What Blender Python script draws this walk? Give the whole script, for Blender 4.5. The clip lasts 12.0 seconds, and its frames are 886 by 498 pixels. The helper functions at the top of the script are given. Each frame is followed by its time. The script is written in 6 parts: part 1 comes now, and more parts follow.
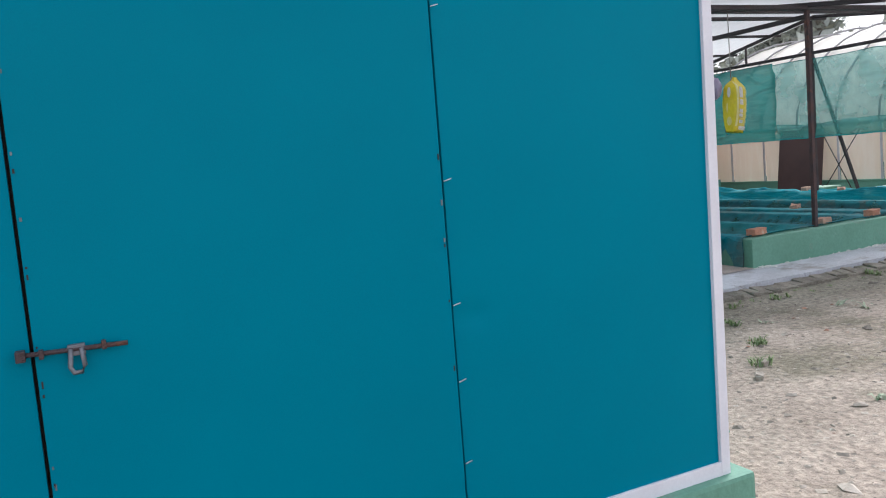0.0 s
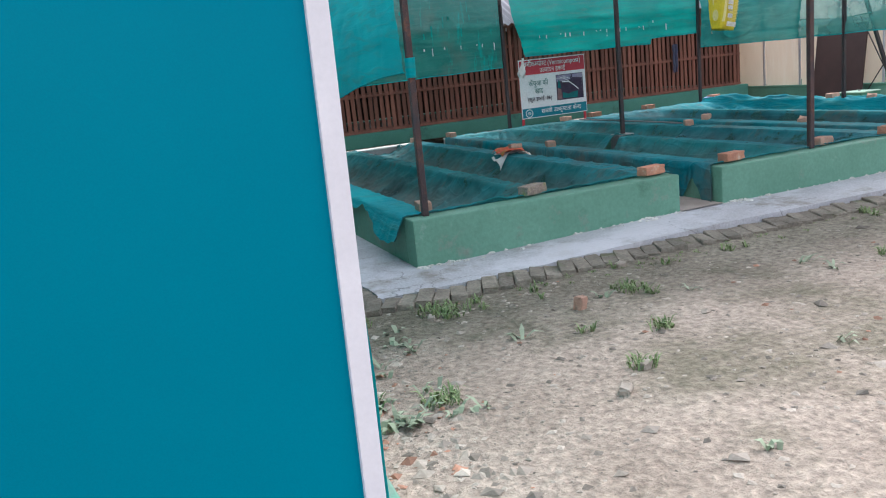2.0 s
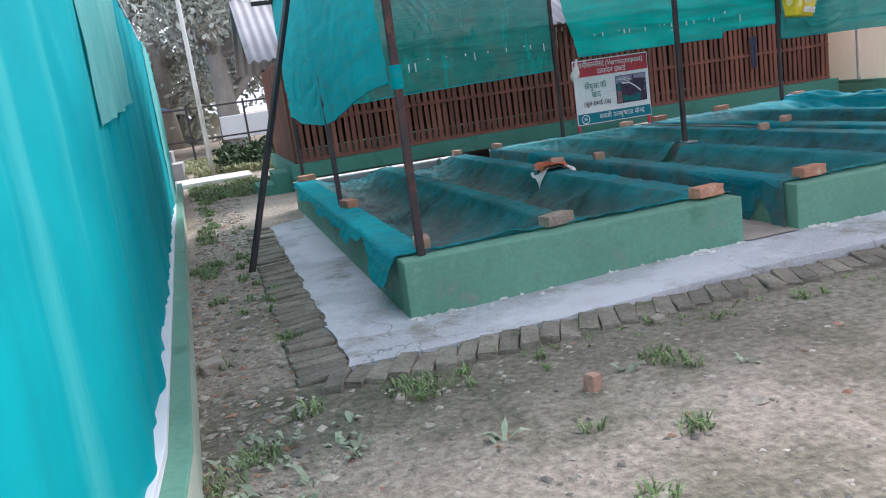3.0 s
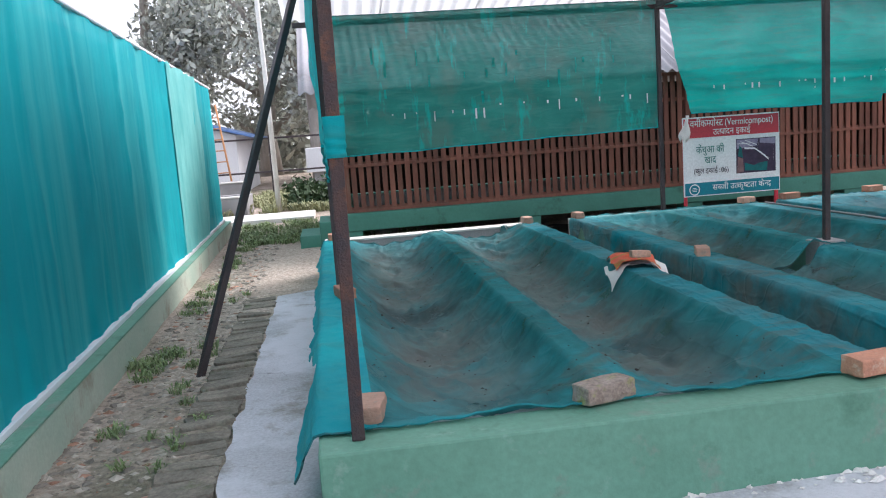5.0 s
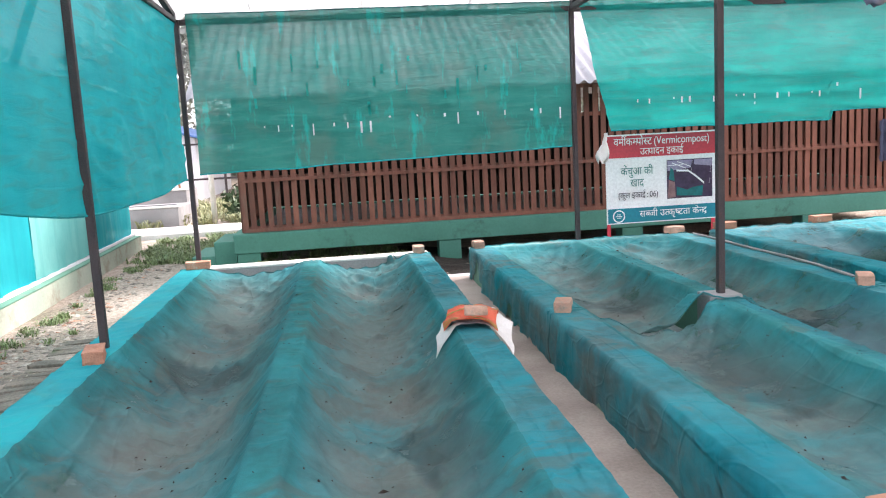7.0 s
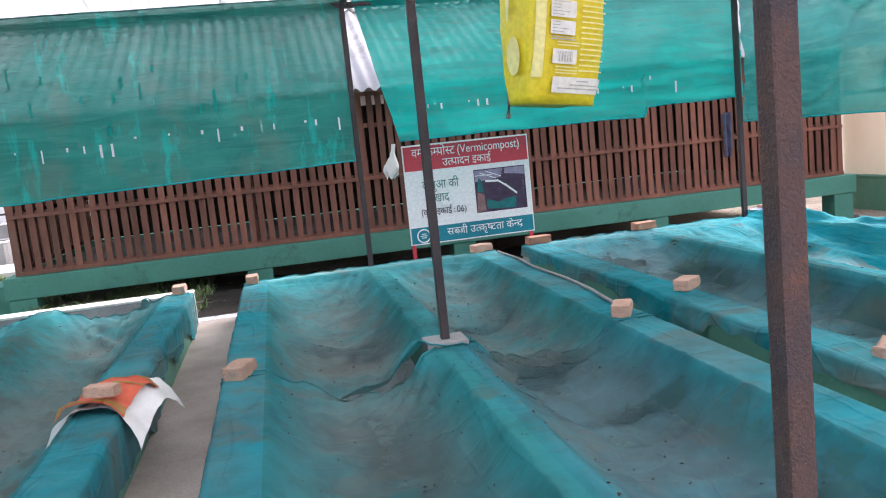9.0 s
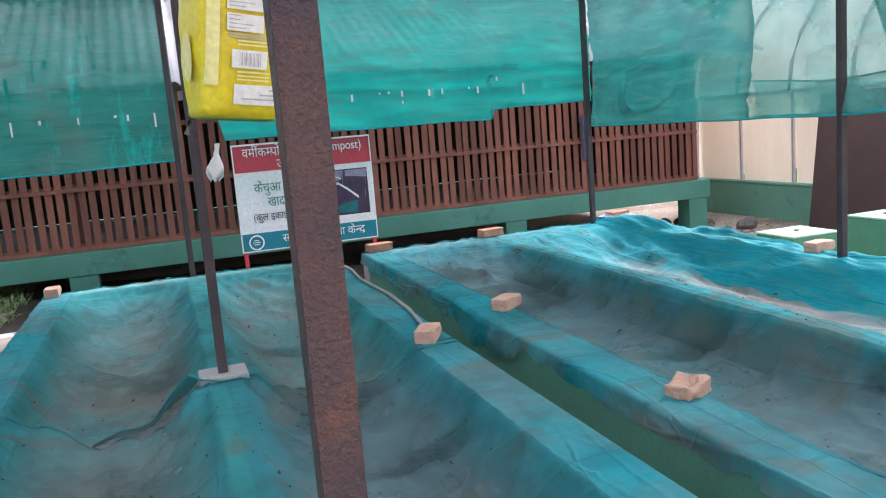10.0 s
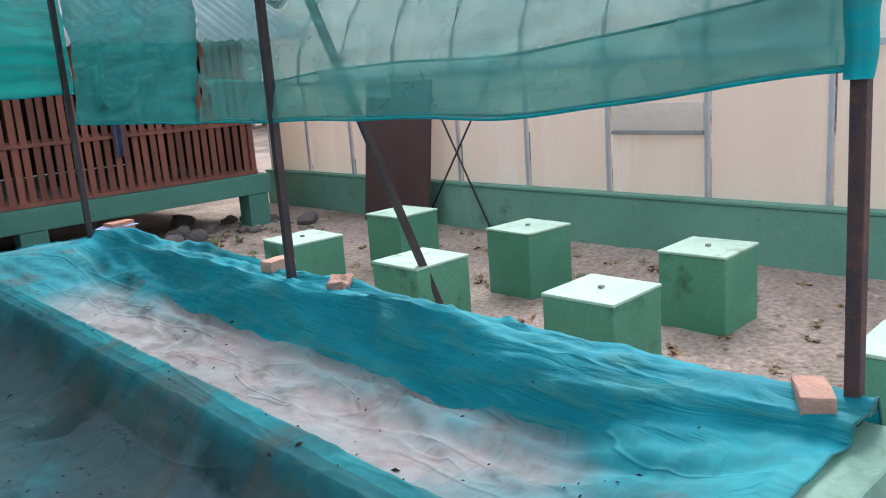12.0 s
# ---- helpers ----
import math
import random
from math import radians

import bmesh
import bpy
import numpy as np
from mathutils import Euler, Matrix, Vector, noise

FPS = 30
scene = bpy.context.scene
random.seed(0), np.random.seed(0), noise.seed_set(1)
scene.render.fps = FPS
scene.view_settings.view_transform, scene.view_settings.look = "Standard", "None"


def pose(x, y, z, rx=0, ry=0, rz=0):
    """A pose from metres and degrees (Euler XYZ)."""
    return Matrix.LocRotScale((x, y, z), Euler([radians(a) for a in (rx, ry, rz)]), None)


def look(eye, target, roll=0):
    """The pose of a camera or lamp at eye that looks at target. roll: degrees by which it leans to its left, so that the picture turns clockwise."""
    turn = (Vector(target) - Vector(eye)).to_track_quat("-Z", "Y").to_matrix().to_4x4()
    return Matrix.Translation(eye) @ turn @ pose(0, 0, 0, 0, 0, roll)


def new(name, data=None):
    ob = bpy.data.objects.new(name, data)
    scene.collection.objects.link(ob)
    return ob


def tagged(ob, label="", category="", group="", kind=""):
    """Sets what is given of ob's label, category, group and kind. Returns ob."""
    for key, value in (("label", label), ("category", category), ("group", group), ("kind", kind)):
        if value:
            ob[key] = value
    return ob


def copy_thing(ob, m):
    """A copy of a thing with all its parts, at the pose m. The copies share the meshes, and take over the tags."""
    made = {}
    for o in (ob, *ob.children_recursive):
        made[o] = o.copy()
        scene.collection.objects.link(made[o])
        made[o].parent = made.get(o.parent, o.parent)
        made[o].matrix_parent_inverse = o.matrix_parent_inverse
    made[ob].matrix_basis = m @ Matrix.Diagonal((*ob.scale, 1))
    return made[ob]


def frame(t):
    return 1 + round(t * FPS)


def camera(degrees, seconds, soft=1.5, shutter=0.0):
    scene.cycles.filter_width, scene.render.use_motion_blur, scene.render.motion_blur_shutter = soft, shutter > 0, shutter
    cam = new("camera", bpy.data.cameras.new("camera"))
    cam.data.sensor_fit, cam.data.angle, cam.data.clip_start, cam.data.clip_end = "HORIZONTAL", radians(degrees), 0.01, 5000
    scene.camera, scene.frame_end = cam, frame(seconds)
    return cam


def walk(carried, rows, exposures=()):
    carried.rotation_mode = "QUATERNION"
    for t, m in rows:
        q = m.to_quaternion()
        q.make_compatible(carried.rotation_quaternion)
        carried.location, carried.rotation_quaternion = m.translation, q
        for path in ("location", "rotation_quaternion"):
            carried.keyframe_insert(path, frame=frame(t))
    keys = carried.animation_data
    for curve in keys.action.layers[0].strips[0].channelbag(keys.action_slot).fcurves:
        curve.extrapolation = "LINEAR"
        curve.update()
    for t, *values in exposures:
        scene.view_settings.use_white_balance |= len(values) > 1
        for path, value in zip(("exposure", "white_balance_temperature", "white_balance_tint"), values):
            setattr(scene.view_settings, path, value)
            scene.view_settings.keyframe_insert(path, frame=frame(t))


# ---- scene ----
cam = camera(57.8, 12.0, soft=1.1)
ROWS = [  # seconds, eye, target, roll
    (0, (-0.074, 0.074, 1.475), (0.778, 1.87, 1.258), -5.2),
    (0.5, (0.415, 0.17, 1.468), (1.273, 1.946, 1.14), -4.8),
    (1, (0.928, 0.378, 1.436), (1.795, 2.139, 1.055), -5.5),
    (1.5, (1.394, 0.621, 1.407), (2.211, 2.394, 0.971), -6.5),
    (2, (1.825, 0.843, 1.41), (2.516, 2.669, 0.974), -6.1),
    (2.5, (2.272, 1.239, 1.401), (2.863, 3.102, 0.978), -6.5),
    (3, (2.704, 1.674, 1.37), (3.204, 3.568, 0.969), -8.1),
    (3.5, (3.005, 2.165, 1.38), (3.413, 4.087, 1.002), -7.9),
    (3.7, (3.074, 2.356, 1.4), (3.455, 4.288, 1.049), -7.9),
    (5.3, (3.964, 3.782, 1.429), (4.214, 5.746, 1.148), -3.8),
    (5.5, (4.085, 3.902, 1.435), (4.335, 5.866, 1.149), -4.1),
    (6, (4.448, 4.148, 1.446), (4.661, 6.117, 1.167), -3.4),
    (6.5, (4.804, 4.301, 1.439), (5.012, 6.27, 1.16), -3.4),
    (7, (5.198, 4.504, 1.479), (5.435, 6.471, 1.205), -3.1),
    (7.2, (5.351, 4.563, 1.491), (5.594, 6.529, 1.216), -3.2),
    (9, (6.781, 5.259, 1.431), (7.169, 7.203, 1.163), -5.9),
    (9.5, (7.105, 5.374, 1.467), (7.621, 7.285, 1.184), -6.1),
    (10, (7.405, 5.557, 1.451), (8.037, 7.429, 1.143), -4.7),
    (10.5, (7.639, 5.677, 1.467), (8.378, 7.505, 1.132), -3.6),
    (11, (7.978, 5.662, 1.459), (8.901, 7.403, 1.113), -3.3),
    (11.5, (8.499, 5.61, 1.464), (9.666, 7.188, 1.075), -4.4),
    (12, (9.011, 5.532, 1.493), (10.32, 6.984, 1.069), -4.2),
]
EXPOSURES = [(0.0, 0.44, 6050, 13), (0.6, 0.36, 6050, 13), (1.5, 0.6, 6050, 13), (2.5, 0.7, 6050, 14), (3.0, 0.66, 5900, 15), (3.5, 0.78, 5850, 16), (5.3, 0.95, 6200, 18), (7.2, 1.7, 6500, 20), (9.0, 1.36, 6200, 19), (11.0, 1.06, 6200, 20), (12.0, 0.68, 6100, 20)]
walk(cam, [(t, look(eye, target, roll)) for t, eye, target, roll in ROWS], EXPOSURES)

# ---- world and sun: a bright overcast morning ----
world = bpy.data.worlds.new("overcast_sky")
scene.world = world
world.use_nodes = True
wn = world.node_tree
wn.nodes.clear()
sky = wn.nodes.new("ShaderNodeTexSky")
sky.sky_type = "NISHITA"
sky.sun_disc = False
sky.sun_elevation = radians(42)
sky.sun_rotation = radians(59)
sky.air_density, sky.dust_density, sky.ozone_density = 1.0, 6.0, 1.0
haze = wn.nodes.new("ShaderNodeMixRGB")
haze.blend_type = "MIX"
haze.inputs[0].default_value = 0.8
haze.inputs[2].default_value = (8.6, 8.9, 9.3, 1)
wbg = wn.nodes.new("ShaderNodeBackground")
wbg.inputs[1].default_value = 0.115
wout = wn.nodes.new("ShaderNodeOutputWorld")
wn.links.new(sky.outputs[0], haze.inputs[1])
wn.links.new(haze.outputs[0], wbg.inputs[0])
wn.links.new(wbg.outputs[0], wout.inputs[0])
sun_data = bpy.data.lights.new("sun", "SUN")
sun_data.energy, sun_data.angle, sun_data.color = 2.6, radians(32), (1.0, 0.96, 0.9)
sun = new("sun", sun_data)
sun.matrix_world = look((13, 14, 10.5), (3, 8, 0))


# ---- materials ----
def material(name, a, b, rough=0.8, scale=3.0, fine=60.0, bump=0.3, metal=0.0, stain=None, stain_scale=1.2, stain_at=0.55,
             random_tint=0.0, spec=0.4, stretch=(1, 1, 1), bump_distance=0.01, grain_amount=0.12, island_tint=0.0, fine_detail=3.0):
    """Two colours mixed by noise at two scales, with stains, a tint for each object and fine relief."""
    m = bpy.data.materials.new(name)
    m.use_nodes = True
    n, l = m.node_tree.nodes, m.node_tree.links
    bsdf = n["Principled BSDF"]
    geo = n.new("ShaderNodeNewGeometry")
    mapping = n.new("ShaderNodeMapping")
    mapping.inputs["Scale"].default_value = stretch
    l.new(geo.outputs["Position"], mapping.inputs["Vector"])

    def noise_node(size, detail=4.0, rough_=0.6):
        t = n.new("ShaderNodeTexNoise")
        t.inputs["Scale"].default_value, t.inputs["Detail"].default_value, t.inputs["Roughness"].default_value = size, detail, rough_
        l.new(mapping.outputs[0], t.inputs["Vector"])
        return t

    big, small = noise_node(scale), noise_node(fine, fine_detail)
    ramp = n.new("ShaderNodeMapRange")
    ramp.inputs[1].default_value, ramp.inputs[2].default_value = 0.35, 0.65
    l.new(big.outputs[0], ramp.inputs[0])
    mix = n.new("ShaderNodeMixRGB")
    mix.inputs[1].default_value, mix.inputs[2].default_value = (*a, 1), (*b, 1)
    l.new(ramp.outputs[0], mix.inputs[0])
    last = mix.outputs[0]
    if stain:
        st = noise_node(stain_scale, 6.0, 0.7)
        sr = n.new("ShaderNodeMapRange")
        sr.inputs[1].default_value, sr.inputs[2].default_value = stain_at, stain_at + 0.12
        l.new(st.outputs[0], sr.inputs[0])
        sm = n.new("ShaderNodeMixRGB")
        sm.inputs[2].default_value = (*stain, 1)
        l.new(last, sm.inputs[1])
        l.new(sr.outputs[0], sm.inputs[0])
        last = sm.outputs[0]
    grain = n.new("ShaderNodeMapRange")
    grain.inputs[1].default_value, grain.inputs[2].default_value, grain.inputs[3].default_value, grain.inputs[4].default_value = 0.3, 0.7, 1 - grain_amount, 1 + grain_amount * 0.8
    l.new(small.outputs[0], grain.inputs[0])
    mul = n.new("ShaderNodeMixRGB")
    mul.blend_type = "MULTIPLY"
    mul.inputs[0].default_value = 1.0
    l.new(last, mul.inputs[1])
    l.new(grain.outputs[0], mul.inputs[2])
    last = mul.outputs[0]
    if random_tint or island_tint:
        info = n.new("ShaderNodeObjectInfo") if random_tint else n.new("ShaderNodeNewGeometry")
        random_tint = random_tint or island_tint
        tr = n.new("ShaderNodeMapRange")
        tr.inputs[3].default_value, tr.inputs[4].default_value = 1 - random_tint, 1 + random_tint
        l.new(info.outputs["Random" if "Random" in info.outputs else "Random Per Island"], tr.inputs[0])
        mul2 = n.new("ShaderNodeMixRGB")
        mul2.blend_type = "MULTIPLY"
        mul2.inputs[0].default_value = 1.0
        l.new(last, mul2.inputs[1])
        l.new(tr.outputs[0], mul2.inputs[2])
        last = mul2.outputs[0]
    l.new(last, bsdf.inputs["Base Color"])
    bsdf.inputs["Roughness"].default_value = rough
    bsdf.inputs["Metallic"].default_value = metal
    bsdf.inputs["Specular IOR Level"].default_value = spec
    if bump:
        bn = n.new("ShaderNodeBump")
        bn.inputs["Strength"].default_value, bn.inputs["Distance"].default_value = bump, bump_distance
        l.new(small.outputs[0], bn.inputs["Height"])
        l.new(bn.outputs[0], bsdf.inputs["Normal"])
    return m


def net_material(name, a, b, clear, dust=None, dust_low=0.1, dust_high=0.36, glow=0.45, dust_amount=0.8, wet=0.0, crease=0.0, cloth=0.0, even=0.0, streaks=()):
    """Woven shade net: some light passes straight, some scatters through; dust lies in its hollows."""
    m = material(name, a, b, 0.75, 1.6, 380.0, 0.35, spec=0.25, bump_distance=0.002)
    n, l = m.node_tree.nodes, m.node_tree.links
    bsdf, out = n["Principled BSDF"], n["Material Output"]
    colour = bsdf.inputs["Base Color"].links[0].from_socket
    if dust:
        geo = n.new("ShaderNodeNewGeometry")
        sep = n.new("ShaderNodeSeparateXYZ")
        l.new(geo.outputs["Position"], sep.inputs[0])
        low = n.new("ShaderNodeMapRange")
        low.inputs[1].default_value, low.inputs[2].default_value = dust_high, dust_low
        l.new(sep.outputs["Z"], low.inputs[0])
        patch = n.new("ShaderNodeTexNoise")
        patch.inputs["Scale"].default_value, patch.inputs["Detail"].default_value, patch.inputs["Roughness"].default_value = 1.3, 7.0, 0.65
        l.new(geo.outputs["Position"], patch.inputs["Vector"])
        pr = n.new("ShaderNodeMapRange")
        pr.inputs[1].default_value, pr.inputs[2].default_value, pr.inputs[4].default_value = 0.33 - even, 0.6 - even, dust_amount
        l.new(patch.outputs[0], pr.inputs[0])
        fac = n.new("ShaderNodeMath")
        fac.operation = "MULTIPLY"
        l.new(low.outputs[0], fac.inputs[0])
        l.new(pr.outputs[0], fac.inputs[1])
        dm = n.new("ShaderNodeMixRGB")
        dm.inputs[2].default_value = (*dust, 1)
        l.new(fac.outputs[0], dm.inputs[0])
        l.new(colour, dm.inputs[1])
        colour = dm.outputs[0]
        # damp dark patches where water stood, which also paint the shade of the hollows
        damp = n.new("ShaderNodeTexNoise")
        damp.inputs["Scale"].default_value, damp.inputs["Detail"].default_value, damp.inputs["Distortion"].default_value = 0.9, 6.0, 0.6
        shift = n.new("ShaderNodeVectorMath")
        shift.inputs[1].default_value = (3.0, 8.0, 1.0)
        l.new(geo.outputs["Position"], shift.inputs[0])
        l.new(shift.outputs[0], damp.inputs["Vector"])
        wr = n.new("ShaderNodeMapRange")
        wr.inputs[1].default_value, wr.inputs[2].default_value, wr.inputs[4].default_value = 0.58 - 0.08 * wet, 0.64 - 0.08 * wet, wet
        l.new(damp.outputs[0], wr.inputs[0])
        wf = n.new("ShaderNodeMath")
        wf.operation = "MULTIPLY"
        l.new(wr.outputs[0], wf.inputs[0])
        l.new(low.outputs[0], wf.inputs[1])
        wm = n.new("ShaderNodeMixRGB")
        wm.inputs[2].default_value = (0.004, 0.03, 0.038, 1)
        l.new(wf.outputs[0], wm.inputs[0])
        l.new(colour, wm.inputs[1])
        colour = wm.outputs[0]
        l.new(colour, bsdf.inputs["Base Color"])
    if cloth:
        # level puckers and faint blotches of a hung net
        g4 = n.new("ShaderNodeNewGeometry")
        mp4 = n.new("ShaderNodeMapping")
        mp4.inputs["Scale"].default_value = (0.7, 0.7, 4.5)
        l.new(g4.outputs["Position"], mp4.inputs["Vector"])
        ripple = n.new("ShaderNodeTexNoise")
        ripple.inputs["Scale"].default_value, ripple.inputs["Detail"].default_value, ripple.inputs["Distortion"].default_value = 4.0, 6.0, 0.8
        l.new(mp4.outputs[0], ripple.inputs["Vector"])
        rbump = n.new("ShaderNodeBump")
        rbump.inputs["Strength"].default_value, rbump.inputs["Distance"].default_value = cloth, 0.03
        l.new(ripple.outputs[0], rbump.inputs["Height"])
        l.new(bsdf.inputs["Normal"].links[0].from_socket, rbump.inputs["Normal"])
        l.new(rbump.outputs[0], bsdf.inputs["Normal"])
        fade = n.new("ShaderNodeMapRange")
        fade.inputs[1].default_value, fade.inputs[2].default_value, fade.inputs[4].default_value = 0.5, 0.66, 0.45
        l.new(ripple.outputs[0], fade.inputs[0])
        fmix = n.new("ShaderNodeMixRGB")
        fmix.inputs[2].default_value = (0.06, 0.27, 0.24, 1)
        l.new(fade.outputs[0], fmix.inputs[0])
        l.new(colour, fmix.inputs[1])
        colour = fmix.outputs[0]
        l.new(colour, bsdf.inputs["Base Color"])
    for tone, size, low, high, amount, offset in streaks:
        # faded or newer strips that run down the cloth; on the fence, painted folds
        g5, mp5 = n.new("ShaderNodeNewGeometry"), n.new("ShaderNodeMapping")
        mp5.inputs["Scale"].default_value, mp5.inputs["Location"].default_value = size, (offset, offset, offset)
        l.new(g5.outputs["Position"], mp5.inputs["Vector"])
        band = n.new("ShaderNodeTexNoise")
        band.inputs["Scale"].default_value, band.inputs["Detail"].default_value, band.inputs["Roughness"].default_value = 1.0, 5.0, 0.6
        l.new(mp5.outputs[0], band.inputs["Vector"])
        br = n.new("ShaderNodeMapRange")
        br.inputs[1].default_value, br.inputs[2].default_value, br.inputs[4].default_value = low, high, amount
        l.new(band.outputs[0], br.inputs[0])
        bmix = n.new("ShaderNodeMixRGB")
        bmix.inputs[2].default_value = (*tone, 1)
        l.new(br.outputs[0], bmix.inputs[0])
        l.new(colour, bmix.inputs[1])
        colour = bmix.outputs[0]
        l.new(colour, bsdf.inputs["Base Color"])
    if crease:
        # small sharp puckers of the cloth
        g3 = n.new("ShaderNodeNewGeometry")
        mp = n.new("ShaderNodeMapping")
        mp.inputs["Scale"].default_value = (1.0, 1.25, 1.0)
        l.new(g3.outputs["Position"], mp.inputs["Vector"])
        pucker = n.new("ShaderNodeTexNoise")
        pucker.inputs["Scale"].default_value, pucker.inputs["Detail"].default_value, pucker.inputs["Distortion"].default_value = 4.5, 3.0, 0.25
        l.new(mp.outputs[0], pucker.inputs["Vector"])
        cb = n.new("ShaderNodeBump")
        cb.inputs["Strength"].default_value, cb.inputs["Distance"].default_value = 0.16 * crease, 0.03
        l.new(pucker.outputs[0], cb.inputs["Height"])
        old = bsdf.inputs["Normal"].links[0].from_socket
        l.new(old, cb.inputs["Normal"])
        l.new(cb.outputs[0], bsdf.inputs["Normal"])
        # sharp crease lines: long ones along the bed, shorter ones aslant
        for stretch, size, width, turn in (((1.0, 0.16, 1.0), 3.4, 0.03, 0.0), ((1.0, 0.22, 1.0), 4.4, 0.025, 0.9), ((0.2, 1.0, 1.0), 3.0, 0.025, 0.3)):
            cm = n.new("ShaderNodeMapping")
            cm.inputs["Scale"].default_value = stretch
            cm.inputs["Rotation"].default_value = (0.0, 0.0, turn)
            l.new(g3.outputs["Position"], cm.inputs["Vector"])
            cn = n.new("ShaderNodeTexNoise")
            cn.inputs["Scale"].default_value, cn.inputs["Detail"].default_value = size, 1.0
            l.new(cm.outputs[0], cn.inputs["Vector"])
            mid, off = n.new("ShaderNodeMath"), n.new("ShaderNodeMath")
            mid.operation, off.operation = "SUBTRACT", "ABSOLUTE"
            mid.inputs[1].default_value = 0.5
            l.new(cn.outputs[0], mid.inputs[0])
            l.new(mid.outputs[0], off.inputs[0])
            line = n.new("ShaderNodeMapRange")
            line.interpolation_type = "SMOOTHSTEP"
            line.inputs[1].default_value, line.inputs[2].default_value = width, 0.0
            l.new(off.outputs[0], line.inputs[0])
            lb = n.new("ShaderNodeBump")
            lb.inputs["Strength"].default_value, lb.inputs["Distance"].default_value = 0.42 * crease, 0.012
            l.new(line.outputs[0], lb.inputs["Height"])
            l.new(bsdf.inputs["Normal"].links[0].from_socket, lb.inputs["Normal"])
            l.new(lb.outputs[0], bsdf.inputs["Normal"])
        # speckled grime in two sizes over all of it
        grime = n.new("ShaderNodeTexNoise")
        grime.inputs["Scale"].default_value, grime.inputs["Detail"].default_value, grime.inputs["Roughness"].default_value = 3.2, 9.0, 0.72
        l.new(g3.outputs["Position"], grime.inputs["Vector"])
        gm = n.new("ShaderNodeMapRange")
        gm.inputs[1].default_value, gm.inputs[2].default_value, gm.inputs[4].default_value = 0.44, 0.66, 0.8
        l.new(grime.outputs[0], gm.inputs[0])
        gmix = n.new("ShaderNodeMixRGB")
        gmix.blend_type = "MULTIPLY"
        gmix.inputs[2].default_value = (0.85, 0.62, 0.58, 1)
        l.new(gm.outputs[0], gmix.inputs[0])
        l.new(colour, gmix.inputs[1])
        colour = gmix.outputs[0]
        # worn patches of dry mud with hard edges
        mud = n.new("ShaderNodeTexNoise")
        mud.inputs["Scale"].default_value, mud.inputs["Detail"].default_value, mud.inputs["Roughness"].default_value, mud.inputs["Distortion"].default_value = 2.1, 8.0, 0.6, 0.5
        shift2 = n.new("ShaderNodeVectorMath")
        shift2.inputs[1].default_value = (11.0, 2.0, 5.0)
        l.new(g3.outputs["Position"], shift2.inputs[0])
        l.new(shift2.outputs[0], mud.inputs["Vector"])
        mr = n.new("ShaderNodeMapRange")
        mr.inputs[1].default_value, mr.inputs[2].default_value, mr.inputs[4].default_value = 0.56, 0.62, 0.5
        l.new(mud.outputs[0], mr.inputs[0])
        mmix = n.new("ShaderNodeMixRGB")
        mmix.inputs[2].default_value = (0.125, 0.13, 0.112, 1)
        l.new(mr.outputs[0], mmix.inputs[0])
        l.new(colour, mmix.inputs[1])
        colour = mmix.outputs[0]
        l.new(colour, bsdf.inputs["Base Color"])
    trans = n.new("ShaderNodeBsdfTranslucent")
    l.new(colour, trans.inputs["Color"])
    mix1 = n.new("ShaderNodeMixShader")
    mix1.inputs[0].default_value = glow
    l.new(bsdf.outputs[0], mix1.inputs[1])
    l.new(trans.outputs[0], mix1.inputs[2])
    see = n.new("ShaderNodeBsdfTransparent")
    see.inputs[0].default_value = (0.8, 1.0, 0.97, 1)
    mix2 = n.new("ShaderNodeMixShader")
    # threads of the weave thicken and thin a little over the cloth
    gap = n.new("ShaderNodeTexNoise")
    gap.inputs["Scale"].default_value, gap.inputs["Detail"].default_value = 2.5, 5.0
    geo2 = n.new("ShaderNodeNewGeometry")
    l.new(geo2.outputs["Position"], gap.inputs["Vector"])
    gr = n.new("ShaderNodeMapRange")
    gr.inputs[1].default_value, gr.inputs[2].default_value, gr.inputs[3].default_value, gr.inputs[4].default_value = 0.3, 0.7, clear * 0.6, clear * 1.4
    l.new(gap.outputs[0], gr.inputs[0])
    l.new(gr.outputs[0], mix2.inputs[0])
    l.new(mix1.outputs[0], mix2.inputs[1])
    l.new(see.outputs[0], mix2.inputs[2])
    l.new(mix2.outputs[0], out.inputs["Surface"])
    return m


M_SOIL = material("soil", (0.49, 0.405, 0.335), (0.36, 0.29, 0.235), 0.95, 1.1, 24.0, 1.0, stain=(0.235, 0.205, 0.15), stain_scale=0.45, stain_at=0.5, bump_distance=0.035, grain_amount=0.45, fine_detail=9.0)
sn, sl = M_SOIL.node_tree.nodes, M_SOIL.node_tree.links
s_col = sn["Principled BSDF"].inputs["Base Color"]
# mossy band before the apron, which also paints the shed's shade on the earth
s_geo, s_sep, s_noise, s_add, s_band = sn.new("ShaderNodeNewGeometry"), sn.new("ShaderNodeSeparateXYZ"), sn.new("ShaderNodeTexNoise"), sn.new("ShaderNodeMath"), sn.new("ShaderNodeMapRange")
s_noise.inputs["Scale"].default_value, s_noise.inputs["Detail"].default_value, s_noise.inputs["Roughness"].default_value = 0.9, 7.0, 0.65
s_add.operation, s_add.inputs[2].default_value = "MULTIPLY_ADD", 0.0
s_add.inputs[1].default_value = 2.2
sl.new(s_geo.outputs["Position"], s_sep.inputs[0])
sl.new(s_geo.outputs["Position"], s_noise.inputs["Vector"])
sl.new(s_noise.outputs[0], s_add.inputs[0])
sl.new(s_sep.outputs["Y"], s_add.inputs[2])
